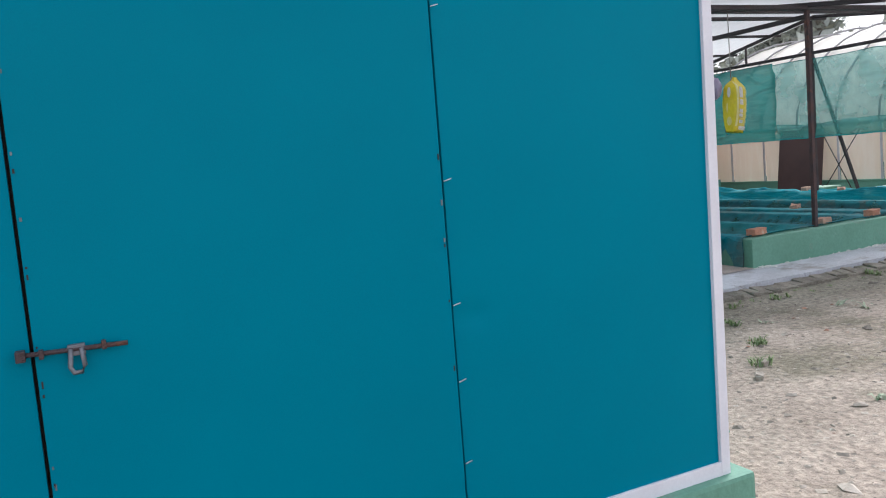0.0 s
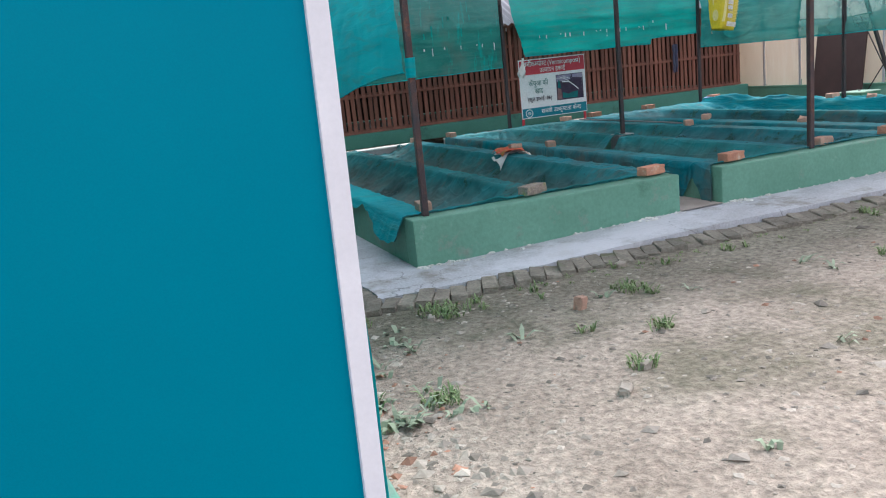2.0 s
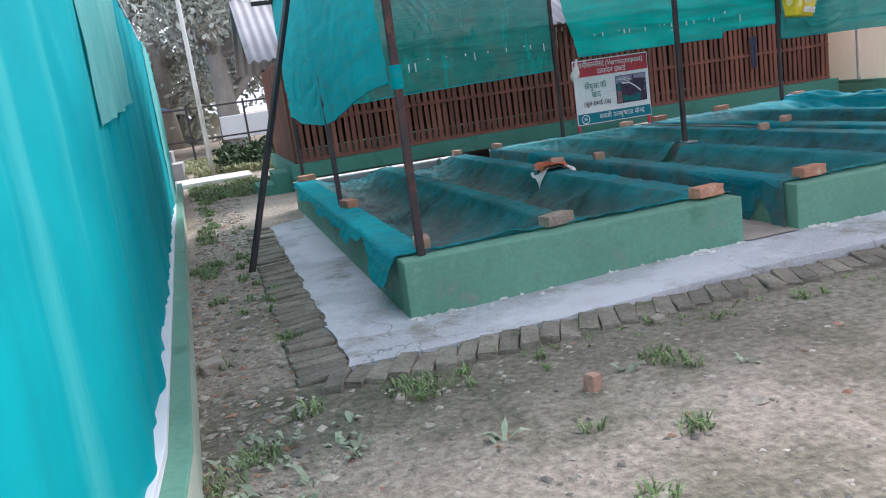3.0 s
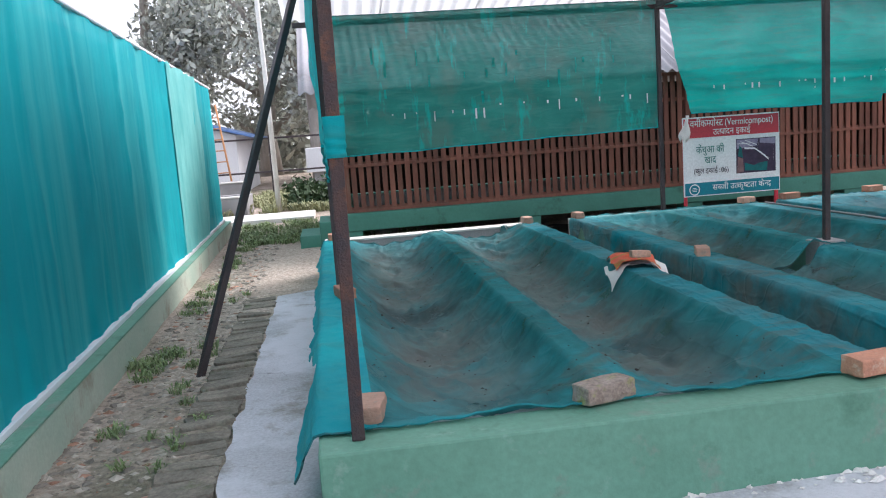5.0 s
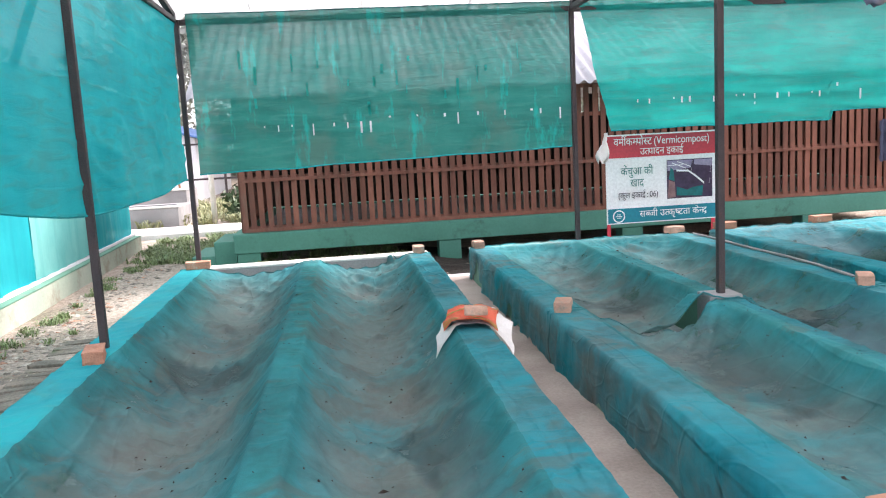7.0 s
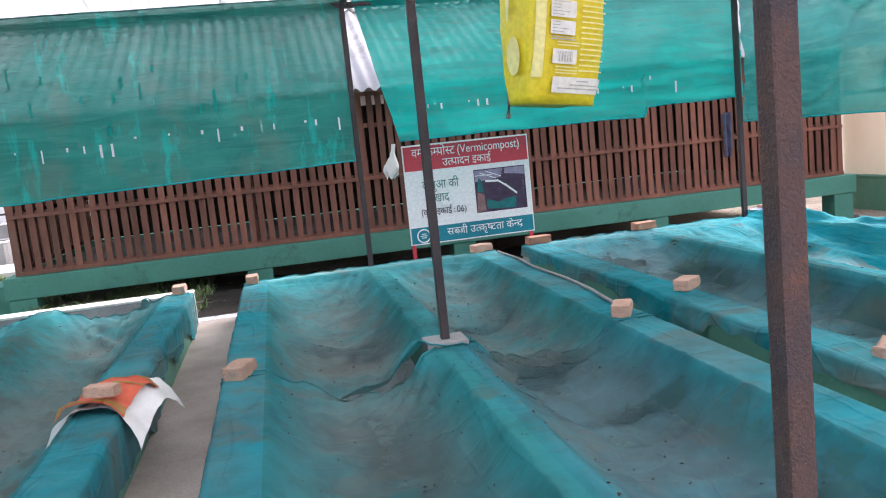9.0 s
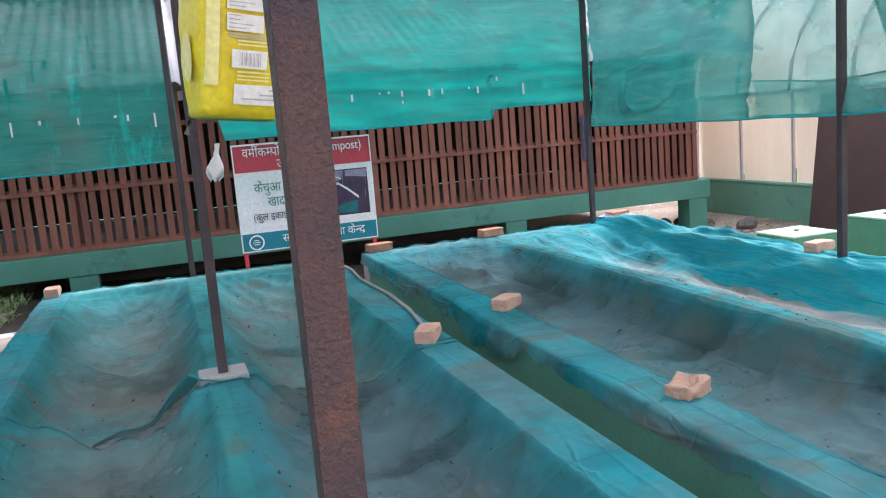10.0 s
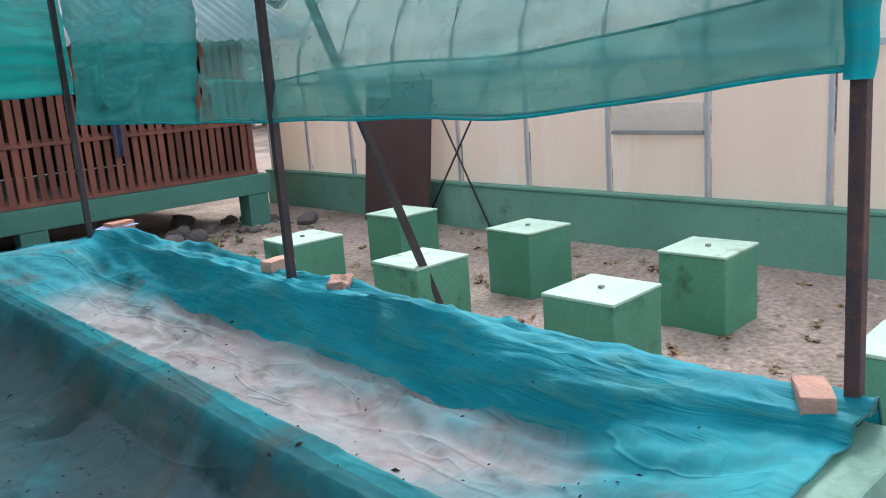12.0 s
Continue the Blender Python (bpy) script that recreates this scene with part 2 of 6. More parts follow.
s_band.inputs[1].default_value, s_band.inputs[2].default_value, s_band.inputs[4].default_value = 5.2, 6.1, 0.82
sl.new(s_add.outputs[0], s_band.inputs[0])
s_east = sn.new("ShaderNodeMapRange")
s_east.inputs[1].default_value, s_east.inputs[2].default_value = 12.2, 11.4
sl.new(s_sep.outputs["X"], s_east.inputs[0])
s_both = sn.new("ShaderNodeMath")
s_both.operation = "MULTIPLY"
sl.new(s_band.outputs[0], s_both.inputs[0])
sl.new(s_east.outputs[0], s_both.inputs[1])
s_moss_shade = sn.new("ShaderNodeMixRGB")
s_moss_shade.blend_type = "MULTIPLY"
s_moss_shade.inputs[2].default_value = (0.52, 0.575, 0.53, 1)
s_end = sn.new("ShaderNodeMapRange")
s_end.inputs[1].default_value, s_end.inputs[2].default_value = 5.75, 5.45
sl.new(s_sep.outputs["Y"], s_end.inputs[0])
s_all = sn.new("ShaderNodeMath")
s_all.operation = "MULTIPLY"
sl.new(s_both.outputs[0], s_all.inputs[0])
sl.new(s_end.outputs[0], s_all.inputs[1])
sl.new(s_all.outputs[0], s_moss_shade.inputs[0])
sl.new(s_col.links[0].from_socket, s_moss_shade.inputs[1])
sl.new(s_moss_shade.outputs[0], s_col)
M_STONE = material("pebble", (0.39, 0.34, 0.29), (0.27, 0.23, 0.19), 0.9, 9.0, 80.0, 0.3, island_tint=0.55)
M_BRICKCHIP = material("brick_chip", (0.42, 0.22, 0.15), (0.30, 0.17, 0.12), 0.95, 9.0, 80.0, 0.3, island_tint=0.4)
M_CEMENT = material("cement_apron", (0.55, 0.545, 0.58), (0.44, 0.435, 0.455), 0.9, 1.5, 60.0, 0.5, stain=(0.31, 0.285, 0.265), stain_scale=2.1, stain_at=0.53, grain_amount=0.2, fine_detail=7.0)
M_GAPFLOOR = material("gap_floor", (0.42, 0.36, 0.32), (0.29, 0.245, 0.215), 0.95, 2.0, 60.0, 0.4)
M_OLDBRICK = material("mossy_brick", (0.28, 0.245, 0.20), (0.185, 0.16, 0.13), 0.95, 5.0, 50.0, 0.7, stain=(0.125, 0.135, 0.075), stain_scale=3.0, stain_at=0.58, random_tint=0.22, grain_amount=0.3, fine_detail=6.0)
M_BRICK = material("clay_brick", (0.52, 0.25, 0.16), (0.40, 0.19, 0.13), 0.9, 8.0, 90.0, 0.5, stain=(0.55, 0.42, 0.33), stain_scale=9.0, stain_at=0.56, random_tint=0.18)
M_MOSSBRICK = material("lichen_brick", (0.36, 0.29, 0.25), (0.24, 0.18, 0.15), 0.95, 9.0, 70.0, 0.6, stain=(0.30, 0.30, 0.13), stain_scale=14.0, stain_at=0.54, grain_amount=0.3)
M_PALEBRICK = material("dusty_brick", (0.56, 0.34, 0.255), (0.45, 0.275, 0.205), 0.95, 8.0, 90.0, 0.5, stain=(0.34, 0.30, 0.25), stain_scale=10.0, stain_at=0.54, random_tint=0.18)
M_GREEN = material("green_painted_plaster", (0.15, 0.325, 0.24), (0.115, 0.265, 0.19), 0.65, 1.0, 35.0, 0.25, stain=(0.23, 0.26, 0.22), stain_scale=1.8, stain_at=0.58, grain_amount=0.09)
M_DKGREEN = material("dark_green_painted_concrete", (0.085, 0.265, 0.205), (0.065, 0.215, 0.165), 0.7, 1.2, 40.0, 0.3, stain=(0.045, 0.11, 0.08), stain_scale=1.5, stain_at=0.6, grain_amount=0.08)
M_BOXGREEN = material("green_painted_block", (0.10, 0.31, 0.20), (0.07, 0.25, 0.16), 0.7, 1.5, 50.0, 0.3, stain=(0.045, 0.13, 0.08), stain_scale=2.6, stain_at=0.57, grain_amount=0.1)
# much paler than the green of the blocks' sides
M_BOXTOP = material("pale_green_block_paint", (0.42, 0.62, 0.48), (0.34, 0.54, 0.41), 0.7, 3.0, 50.0, 0.3, stain=(0.25, 0.35, 0.26), stain_scale=6.0, stain_at=0.58)
M_PALEGREEN = material("faded_green_base_wall", (0.50, 0.53, 0.44), (0.36, 0.46, 0.37), 0.85, 0.9, 45.0, 0.25, stain=(0.34, 0.31, 0.24), stain_scale=1.6, stain_at=0.54, grain_amount=0.08)
M_WHITEWASH = material("whitewashed_cement", (0.72, 0.71, 0.68), (0.58, 0.56, 0.52), 0.85, 2.0, 60.0, 0.3)


def add_stain(m, colour, scale, low, high, amount, offset, cracks=False):
    """One more layer over a material's colour: blotches, or thin cracks of a broken surface."""
    n, l = m.node_tree.nodes, m.node_tree.links
    base = n["Principled BSDF"].inputs["Base Color"]
    geo, mapping = n.new("ShaderNodeNewGeometry"), n.new("ShaderNodeMapping")
    mapping.inputs["Location"].default_value = (offset, offset, offset)
    l.new(geo.outputs["Position"], mapping.inputs["Vector"])
    blot = n.new("ShaderNodeTexNoise")
    blot.inputs["Scale"].default_value, blot.inputs["Detail"].default_value, blot.inputs["Roughness"].default_value = scale, 7.0, 0.68
    l.new(mapping.outputs[0], blot.inputs["Vector"])
    ramp = n.new("ShaderNodeMapRange")
    ramp.inputs[1].default_value, ramp.inputs[2].default_value, ramp.inputs[4].default_value = low, high, amount
    l.new(blot.outputs[0], ramp.inputs[0])
    fac = ramp.outputs[0]
    if cracks:
        warp = n.new("ShaderNodeTexNoise")
        warp.inputs["Scale"].default_value, warp.inputs["Detail"].default_value = 4.0, 5.0
        bend, cells, line, both = n.new("ShaderNodeMixRGB"), n.new("ShaderNodeTexVoronoi"), n.new("ShaderNodeMapRange"), n.new("ShaderNodeMath")
        bend.inputs[0].default_value = 0.22
        l.new(geo.outputs["Position"], warp.inputs["Vector"])
        l.new(geo.outputs["Position"], bend.inputs[1])
        l.new(warp.outputs["Color"], bend.inputs[2])
        cells.feature = "DISTANCE_TO_EDGE"
        cells.inputs["Scale"].default_value = 2.0
        l.new(bend.outputs[0], cells.inputs["Vector"])
        line.inputs[1].default_value, line.inputs[2].default_value = 0.009, 0.002
        l.new(cells.outputs["Distance"], line.inputs[0])
        both.operation = "MULTIPLY"
        l.new(line.outputs[0], both.inputs[0])
        l.new(fac, both.inputs[1])
        fac = both.outputs[0]
    mix = n.new("ShaderNodeMixRGB")
    mix.inputs[2].default_value = (*colour, 1)
    l.new(fac, mix.inputs[0])
    l.new(base.links[0].from_socket, mix.inputs[1])
    l.new(mix.outputs[0], base)


add_stain(M_CEMENT, (0.08, 0.07, 0.065), 1.1, 0.5, 0.55, 0.6, 4.0, True)
add_stain(M_CEMENT, (0.66, 0.65, 0.69), 0.9, 0.5, 0.58, 0.7, 9.0)
add_stain(M_GREEN, (0.055, 0.15, 0.10), 2.0, 0.6, 0.68, 0.6, 6.0)
add_stain(M_GREEN, (0.30, 0.42, 0.36), 5.0, 0.62, 0.7, 0.5, 2.0)
M_SHEET = material("teal_sheet_panel", (0.0, 0.203, 0.297), (0.0, 0.184, 0.272), 0.3, 0.8, 260.0, 0.05, spec=0.06, bump_distance=0.002, grain_amount=0.04)
M_HASP = material("dull_zinc", (0.22, 0.23, 0.25), (0.16, 0.16, 0.18), 0.5, 8.0, 90.0, 0.2, metal=0.6)
M_TRIM = material("white_painted_trim", (0.78, 0.76, 0.80), (0.70, 0.68, 0.72), 0.5, 4.0, 80.0, 0.05, grain_amount=0.03)
M_STEEL = material("dark_primed_steel", (0.075, 0.06, 0.062), (0.055, 0.045, 0.05), 0.55, 5.0, 120.0, 0.5, metal=0.3, stain=(0.10, 0.055, 0.045), stain_scale=6.0, stain_at=0.6)
M_RUSTSTEEL = material("rusty_red_oxide_steel", (0.105, 0.058, 0.052), (0.06, 0.045, 0.052), 0.55, 8.0, 140.0, 0.8, metal=0.15, stain=(0.17, 0.075, 0.05), stain_scale=9.0, stain_at=0.54)
M_SLAT = material("brown_painted_slat", (0.24, 0.09, 0.06), (0.155, 0.06, 0.042), 0.7, 3.0, 50.0, 0.4, random_tint=0.25, stretch=(1, 1, 0.25), stain=(0.16, 0.09, 0.065), stain_scale=3.0, stain_at=0.6)
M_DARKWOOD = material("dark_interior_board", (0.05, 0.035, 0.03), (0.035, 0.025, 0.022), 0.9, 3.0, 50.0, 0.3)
M_ROOF = material("weathered_cement_sheet", (0.36, 0.35, 0.37), (0.28, 0.275, 0.29), 0.9, 1.0, 60.0, 0.3, stain=(0.2, 0.19, 0.19), stain_scale=0.8, stain_at=0.58)
M_FIBRE = material("grey_translucent_roof_sheet", (0.55, 0.55, 0.56), (0.47, 0.47, 0.48), 0.7, 1.0, 60.0, 0.2, stain=(0.33, 0.32, 0.30), stain_scale=0.8, stain_at=0.56)
# light let through the sheets is added to brighten the beds below
fn, fl = M_FIBRE.node_tree.nodes, M_FIBRE.node_tree.links
f_thin, f_mix = fn.new("ShaderNodeBsdfTranslucent"), fn.new("ShaderNodeMixShader")
f_thin.inputs[0].default_value = (0.9, 0.9, 0.9, 1)
f_mix.inputs[0].default_value = 0.68
fl.new(fn["Principled BSDF"].outputs[0], f_mix.inputs[1])
fl.new(f_thin.outputs[0], f_mix.inputs[2])
fl.new(f_mix.outputs[0], fn["Material Output"].inputs["Surface"])
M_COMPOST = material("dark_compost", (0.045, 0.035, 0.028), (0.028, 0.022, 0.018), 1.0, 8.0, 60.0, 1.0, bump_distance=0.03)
M_POLY = material("yellowed_polythene", (0.90, 0.78, 0.65), (0.82, 0.70, 0.57), 0.35, 1.0, 40.0, 0.08, stain=(0.92, 0.84, 0.74), stain_scale=0.9, stain_at=0.5, stretch=(1, 2.5, 0.3), grain_amount=0.04)
M_POLYROOF = material("milky_polythene_roof", (0.80, 0.78, 0.72), (0.70, 0.68, 0.63), 0.4, 0.8, 40.0, 0.1, stretch=(1, 0.3, 1))
for film, amount, tone in ((M_POLY, 0.45, (0.95, 0.84, 0.72)), (M_POLYROOF, 0.5, (0.92, 0.9, 0.86))):
    pn, pl = film.node_tree.nodes, film.node_tree.links
    p_thin, p_mix = pn.new("ShaderNodeBsdfTranslucent"), pn.new("ShaderNodeMixShader")
    p_thin.inputs[0].default_value = (*tone, 1)
    p_mix.inputs[0].default_value = amount
    pl.new(pn["Principled BSDF"].outputs[0], p_mix.inputs[1])
    pl.new(p_thin.outputs[0], p_mix.inputs[2])
    pl.new(p_mix.outputs[0], pn["Material Output"].inputs["Surface"])
M_BASEGREEN = material("weathered_green_wall", (0.16, 0.37, 0.275), (0.12, 0.30, 0.22), 0.75, 1.0, 45.0, 0.3, stain=(0.07, 0.15, 0.115), stain_scale=1.6, stain_at=0.6, grain_amount=0.08)
add_stain(M_BASEGREEN, (0.24, 0.40, 0.33), 1.3, 0.56, 0.66, 0.6, 3.0)
M_GALV = material("galvanised_tube", (0.60, 0.61, 0.66), (0.5, 0.5, 0.55), 0.45, 5.0, 90.0, 0.1, metal=0.5)
M_PANEL = material("brown_board", (0.085, 0.05, 0.045), (0.065, 0.038, 0.036), 0.7, 1.5, 60.0, 0.2)
M_LEAF = material("leaf", (0.055, 0.10, 0.035), (0.035, 0.07, 0.025), 0.6, 2.0, 30.0, 0.0, random_tint=0.2)
# haze of the distance is put into this pale leaf colour
M_FARLEAF = material("haze_painted_far_leaf", (0.48, 0.50, 0.44), (0.36, 0.38, 0.33), 0.7, 0.6, 10.0, 0.0, island_tint=0.4)
M_WEED = material("weed_leaf", (0.23, 0.30, 0.13), (0.16, 0.22, 0.09), 0.6, 6.0, 30.0, 0.0, island_tint=0.35)
M_STRAW = material("yellowing_grass", (0.36, 0.36, 0.20), (0.26, 0.28, 0.14), 0.7, 3.0, 30.0, 0.0, island_tint=0.35)
M_DRYLEAF = material("wilted_leaf", (0.34, 0.38, 0.27), (0.25, 0.30, 0.20), 0.7, 6.0, 30.0, 0.0, island_tint=0.3)
M_BROWNLEAF = material("dry_brown_leaf", (0.34, 0.23, 0.12), (0.24, 0.16, 0.085), 0.8, 6.0, 30.0, 0.0, island_tint=0.4)
M_DARKROCK = material("dark_rock", (0.17, 0.15, 0.14), (0.11, 0.10, 0.095), 0.95, 6.0, 40.0, 0.6, random_tint=0.3)
M_BARK = material("pale_bark", (0.36, 0.33, 0.30), (0.25, 0.23, 0.20), 0.95, 2.0, 20.0, 0.8, stretch=(1, 1, 0.3))
M_YELLOW = material("yellow_plastic_sack", (0.80, 0.66, 0.02), (0.74, 0.58, 0.015), 0.38, 6.0, 60.0, 0.15, spec=0.5)
M_SACKWHITE = material("white_print", (0.82, 0.80, 0.76), (0.75, 0.72, 0.66), 0.5, 8.0, 60.0, 0.1)
M_SACKPALE = material("pale_yellow_print", (0.86, 0.78, 0.35), (0.80, 0.70, 0.25), 0.4, 8.0, 60.0, 0.05)
M_SACKGREY = material("grey_print", (0.32, 0.30, 0.26), (0.25, 0.23, 0.2), 0.5, 8.0, 60.0, 0.0)
M_VIOLET = material("violet_plastic_bag", (0.42, 0.36, 0.50), (0.34, 0.28, 0.42), 0.35, 12.0, 60.0, 0.2)
M_ORANGE = material("orange_woven_sack", (0.72, 0.13, 0.06), (0.62, 0.095, 0.045), 0.6, 8.0, 200.0, 0.3, stain=(0.45, 0.22, 0.08), stain_scale=5.0, stain_at=0.6)
M_WHITESACK = material("white_woven_sack", (0.80, 0.78, 0.76), (0.70, 0.67, 0.64), 0.6, 8.0, 200.0, 0.3)
M_SIGNWHITE = material("white_vinyl_print", (0.86, 0.87, 0.88), (0.82, 0.83, 0.84), 0.4, 3.0, 40.0, 0.0)
M_SIGNRED = material("red_vinyl_print", (0.62, 0.05, 0.075), (0.58, 0.045, 0.07), 0.4, 3.0, 40.0, 0.0)
M_SIGNTEAL = material("teal_vinyl_print", (0.0, 0.22, 0.30), (0.0, 0.20, 0.28), 0.4, 3.0, 40.0, 0.0)
M_SIGNGREEN = material("green_ink", (0.05, 0.25, 0.22), (0.05, 0.22, 0.2), 0.4, 3.0, 40.0, 0.0)
M_SIGNDARK = material("dark_print", (0.03, 0.03, 0.05), (0.06, 0.05, 0.08), 0.4, 8.0, 40.0, 0.0)
M_SIGNGREY = material("grey_print_tone", (0.25, 0.27, 0.30), (0.35, 0.36, 0.4), 0.4, 12.0, 40.0, 0.0)
M_WHITEWALL = material("white_painted_wall", (0.74, 0.74, 0.76), (0.66, 0.66, 0.68), 0.8, 1.0, 40.0, 0.2)
M_BLUE = material("blue_roof_sheet", (0.12, 0.22, 0.45), (0.10, 0.18, 0.38), 0.6, 1.0, 40.0, 0.1)
M_CLOTH = material("blue_grey_cloth", (0.10, 0.11, 0.17), (0.07, 0.07, 0.12), 0.9, 8.0, 200.0, 0.3)
M_BARKORANGE = material("orange_bamboo", (0.50, 0.24, 0.10), (0.40, 0.19, 0.08), 0.7, 6.0, 60.0, 0.2)
M_RAGBLUE = material("pale_blue_cloth", (0.42, 0.52, 0.75), (0.32, 0.40, 0.62), 0.9, 8.0, 200.0, 0.3)
M_GREYCONC = material("grey_concrete", (0.34, 0.33, 0.33), (0.26, 0.25, 0.25), 0.9, 2.0, 60.0, 0.4)
M_NET = net_material("teal_shade_net", (0.028, 0.25, 0.215), (0.016, 0.185, 0.163), 0.10, glow=0.26, cloth=1.0, streaks=(((0.10, 0.20, 0.17), (1.6, 1.6, 1.6), 0.5, 0.62, 0.6, 3.0), ((0.0, 0.42, 0.37), (9.0, 9.0, 1.6), 0.58, 0.68, 0.75, 11.0)))
M_NETDENSE = net_material("creased_teal_shade_net", (0.01, 0.42, 0.37), (0.0, 0.33, 0.295), 0.10, glow=0.4, cloth=0.6, streaks=(((0.02, 0.34, 0.30), (1.2, 1.2, 2.2), 0.5, 0.62, 0.6, 5.0),))
M_NETWEST = net_material("dense_teal_shade_net", (0.0, 0.46, 0.49), (0.0, 0.37, 0.41), 0.03, glow=0.18, cloth=0.25)
M_NETTHIN = net_material("thin_pale_shade_net", (0.11, 0.32, 0.30), (0.08, 0.26, 0.25), 0.44, cloth=0.6)
M_NETFOLD = net_material("folded_teal_shade_net", (0.02, 0.23, 0.22), (0.01, 0.16, 0.155), 0.12, cloth=1.0)
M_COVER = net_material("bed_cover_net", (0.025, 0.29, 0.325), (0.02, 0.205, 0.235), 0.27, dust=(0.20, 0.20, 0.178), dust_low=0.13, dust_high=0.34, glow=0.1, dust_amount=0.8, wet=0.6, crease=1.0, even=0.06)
# darker cover for the dim bays, their shade partly put into its tones
M_COVERDARK = net_material("wet_shaded_cover_net", (0.02, 0.255, 0.31), (0.015, 0.175, 0.225), 0.28, dust=(0.09, 0.15, 0.17), dust_low=0.22, dust_high=0.36, glow=0.1, dust_amount=0.85, wet=0.75, crease=1.0, even=0.1)
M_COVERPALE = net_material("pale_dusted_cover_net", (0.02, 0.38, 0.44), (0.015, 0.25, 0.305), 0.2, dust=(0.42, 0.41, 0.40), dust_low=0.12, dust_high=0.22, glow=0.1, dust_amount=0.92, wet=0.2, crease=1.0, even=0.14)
# the streaks put the folds' light and shade into the fence's colour
M_FENCENET = net_material("fence_net", (0.0, 0.41, 0.46), (0.0, 0.345, 0.40), 0.02, glow=0.2, streaks=(((0.10, 0.52, 0.52), (3.0, 3.4, 0.12), 0.52, 0.66, 0.5, 2.0), ((0.0, 0.26, 0.31), (5.0, 5.5, 0.1), 0.6, 0.7, 0.3, 7.0)))
M_FENCEPALE = net_material("pale_fence_net", (0.22, 0.60, 0.57), (0.15, 0.53, 0.51), 0.03, glow=0.2, streaks=(((0.08, 0.40, 0.41), (6.0, 6.5, 0.2), 0.52, 0.66, 0.5, 4.0),))
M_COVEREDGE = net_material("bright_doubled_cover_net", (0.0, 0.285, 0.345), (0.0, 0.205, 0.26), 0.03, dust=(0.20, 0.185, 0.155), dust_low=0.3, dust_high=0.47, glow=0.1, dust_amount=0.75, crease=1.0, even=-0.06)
M_COVERBLUE = net_material("blue_bunched_cover_net", (0.0, 0.31, 0.375), (0.0, 0.20, 0.255), 0.02, glow=0.1, cloth=0.9)
M_COVERWEST = net_material("bright_turquoise_cover_net", (0.0, 0.37, 0.41), (0.0, 0.28, 0.33), 0.02, glow=0.1, cloth=0.6)



# ---- building helpers ----
def mesh_from(bm, name, smooth=False):
    me = bpy.data.meshes.new(name)
    bm.normal_update()
    bm.to_mesh(me)
    bm.free()
    if smooth:
        me.polygons.foreach_set("use_smooth", [True] * len(me.polygons))
    return me


def part(name, bm, mat, parent=None, label="", smooth=False):
    """One mesh object, in the parent's world place (vertices are given in world metres)."""
    ob = new(name, mesh_from(bm, name, smooth))
    ob.data.materials.append(mat)
    if parent:
        ob.parent = parent
        origin = parent.location.copy()
        up = parent.parent
        while up:
            origin += up.location
            up = up.parent
        ob.location = -origin
    if label:
        ob["label"] = label
    return ob


def thing(name, place, label, category, group="", kind=""):
    return tagged(at(new(name), place), label, category, group, kind)


def at(ob, place):
    ob.location = place
    return ob


def add_box(bm, x0, y0, z0, x1, y1, z1, bevel=0.0, m=None, jitter=0.0):
    """A box, bevelled and jittered if asked; m: a matrix set on it."""
    t = bmesh.new()
    bmesh.ops.create_cube(t, size=1.0)
    for v in t.verts:
        v.co = Vector(((x0 + x1) / 2 + v.co.x * (x1 - x0), (y0 + y1) / 2 + v.co.y * (y1 - y0), (z0 + z1) / 2 + v.co.z * (z1 - z0)))
    if bevel:
        bmesh.ops.bevel(t, geom=t.edges[:], offset=bevel, segments=2, affect="EDGES", profile=0.6)
    if jitter:
        for v in t.verts:
            v.co += Vector((random.uniform(-1, 1), random.uniform(-1, 1), random.uniform(-1, 1))) * jitter
    if m:
        bmesh.ops.transform(t, matrix=m, verts=t.verts[:])
    merge(bm, t)
    return bm


def merge(bm, t):
    remap = [bm.verts.new(v.co) for v in t.verts]
    t.verts.index_update()
    for f in t.faces:
        nf = bm.faces.new([remap[v.index] for v in f.verts])
        nf.smooth = f.smooth
    t.free()


def box(x0, y0, z0, x1, y1, z1, bevel=0.0, m=None, jitter=0.0):
    return add_box(bmesh.new(), x0, y0, z0, x1, y1, z1, bevel, m, jitter)


def add_tube(bm, points, radius, sides=10, ends=True):
    """A tube through points; radius: one number, or one for each point."""
    pts = [Vector(p) for p in points]
    radii = radius if isinstance(radius, (list, tuple)) else [radius] * len(pts)
    rings = []
    for i, p in enumerate(pts):
        d = (pts[min(i + 1, len(pts) - 1)] - pts[max(i - 1, 0)]).normalized()
        side = d.cross(Vector((0, 0, 1)) if abs(d.z) < 0.9 else Vector((1, 0, 0))).normalized()
        up = side.cross(d)
        rings.append([bm.verts.new(p + (side * math.cos(a) + up * math.sin(a)) * radii[i]) for a in [2 * math.pi * k / sides for k in range(sides)]])
    for r0, r1 in zip(rings, rings[1:]):
        for k in range(sides):
            f = bm.faces.new((r0[k], r0[(k + 1) % sides], r1[(k + 1) % sides], r1[k]))
            f.smooth = True
    if ends:
        bm.faces.new(rings[0][::-1])
        bm.faces.new(rings[-1])
    return bm


def add_bar(bm, p0, p1, w, h):
    """A square bar between two points."""
    p0, p1 = Vector(p0), Vector(p1)
    d = p1 - p0
    q = d.to_track_quat("Z", "X").to_matrix().to_4x4()
    return add_box(bm, -w / 2, -h / 2, 0, w / 2, h / 2, d.length, min(w, h) * 0.12, Matrix.Translation(p0) @ q)


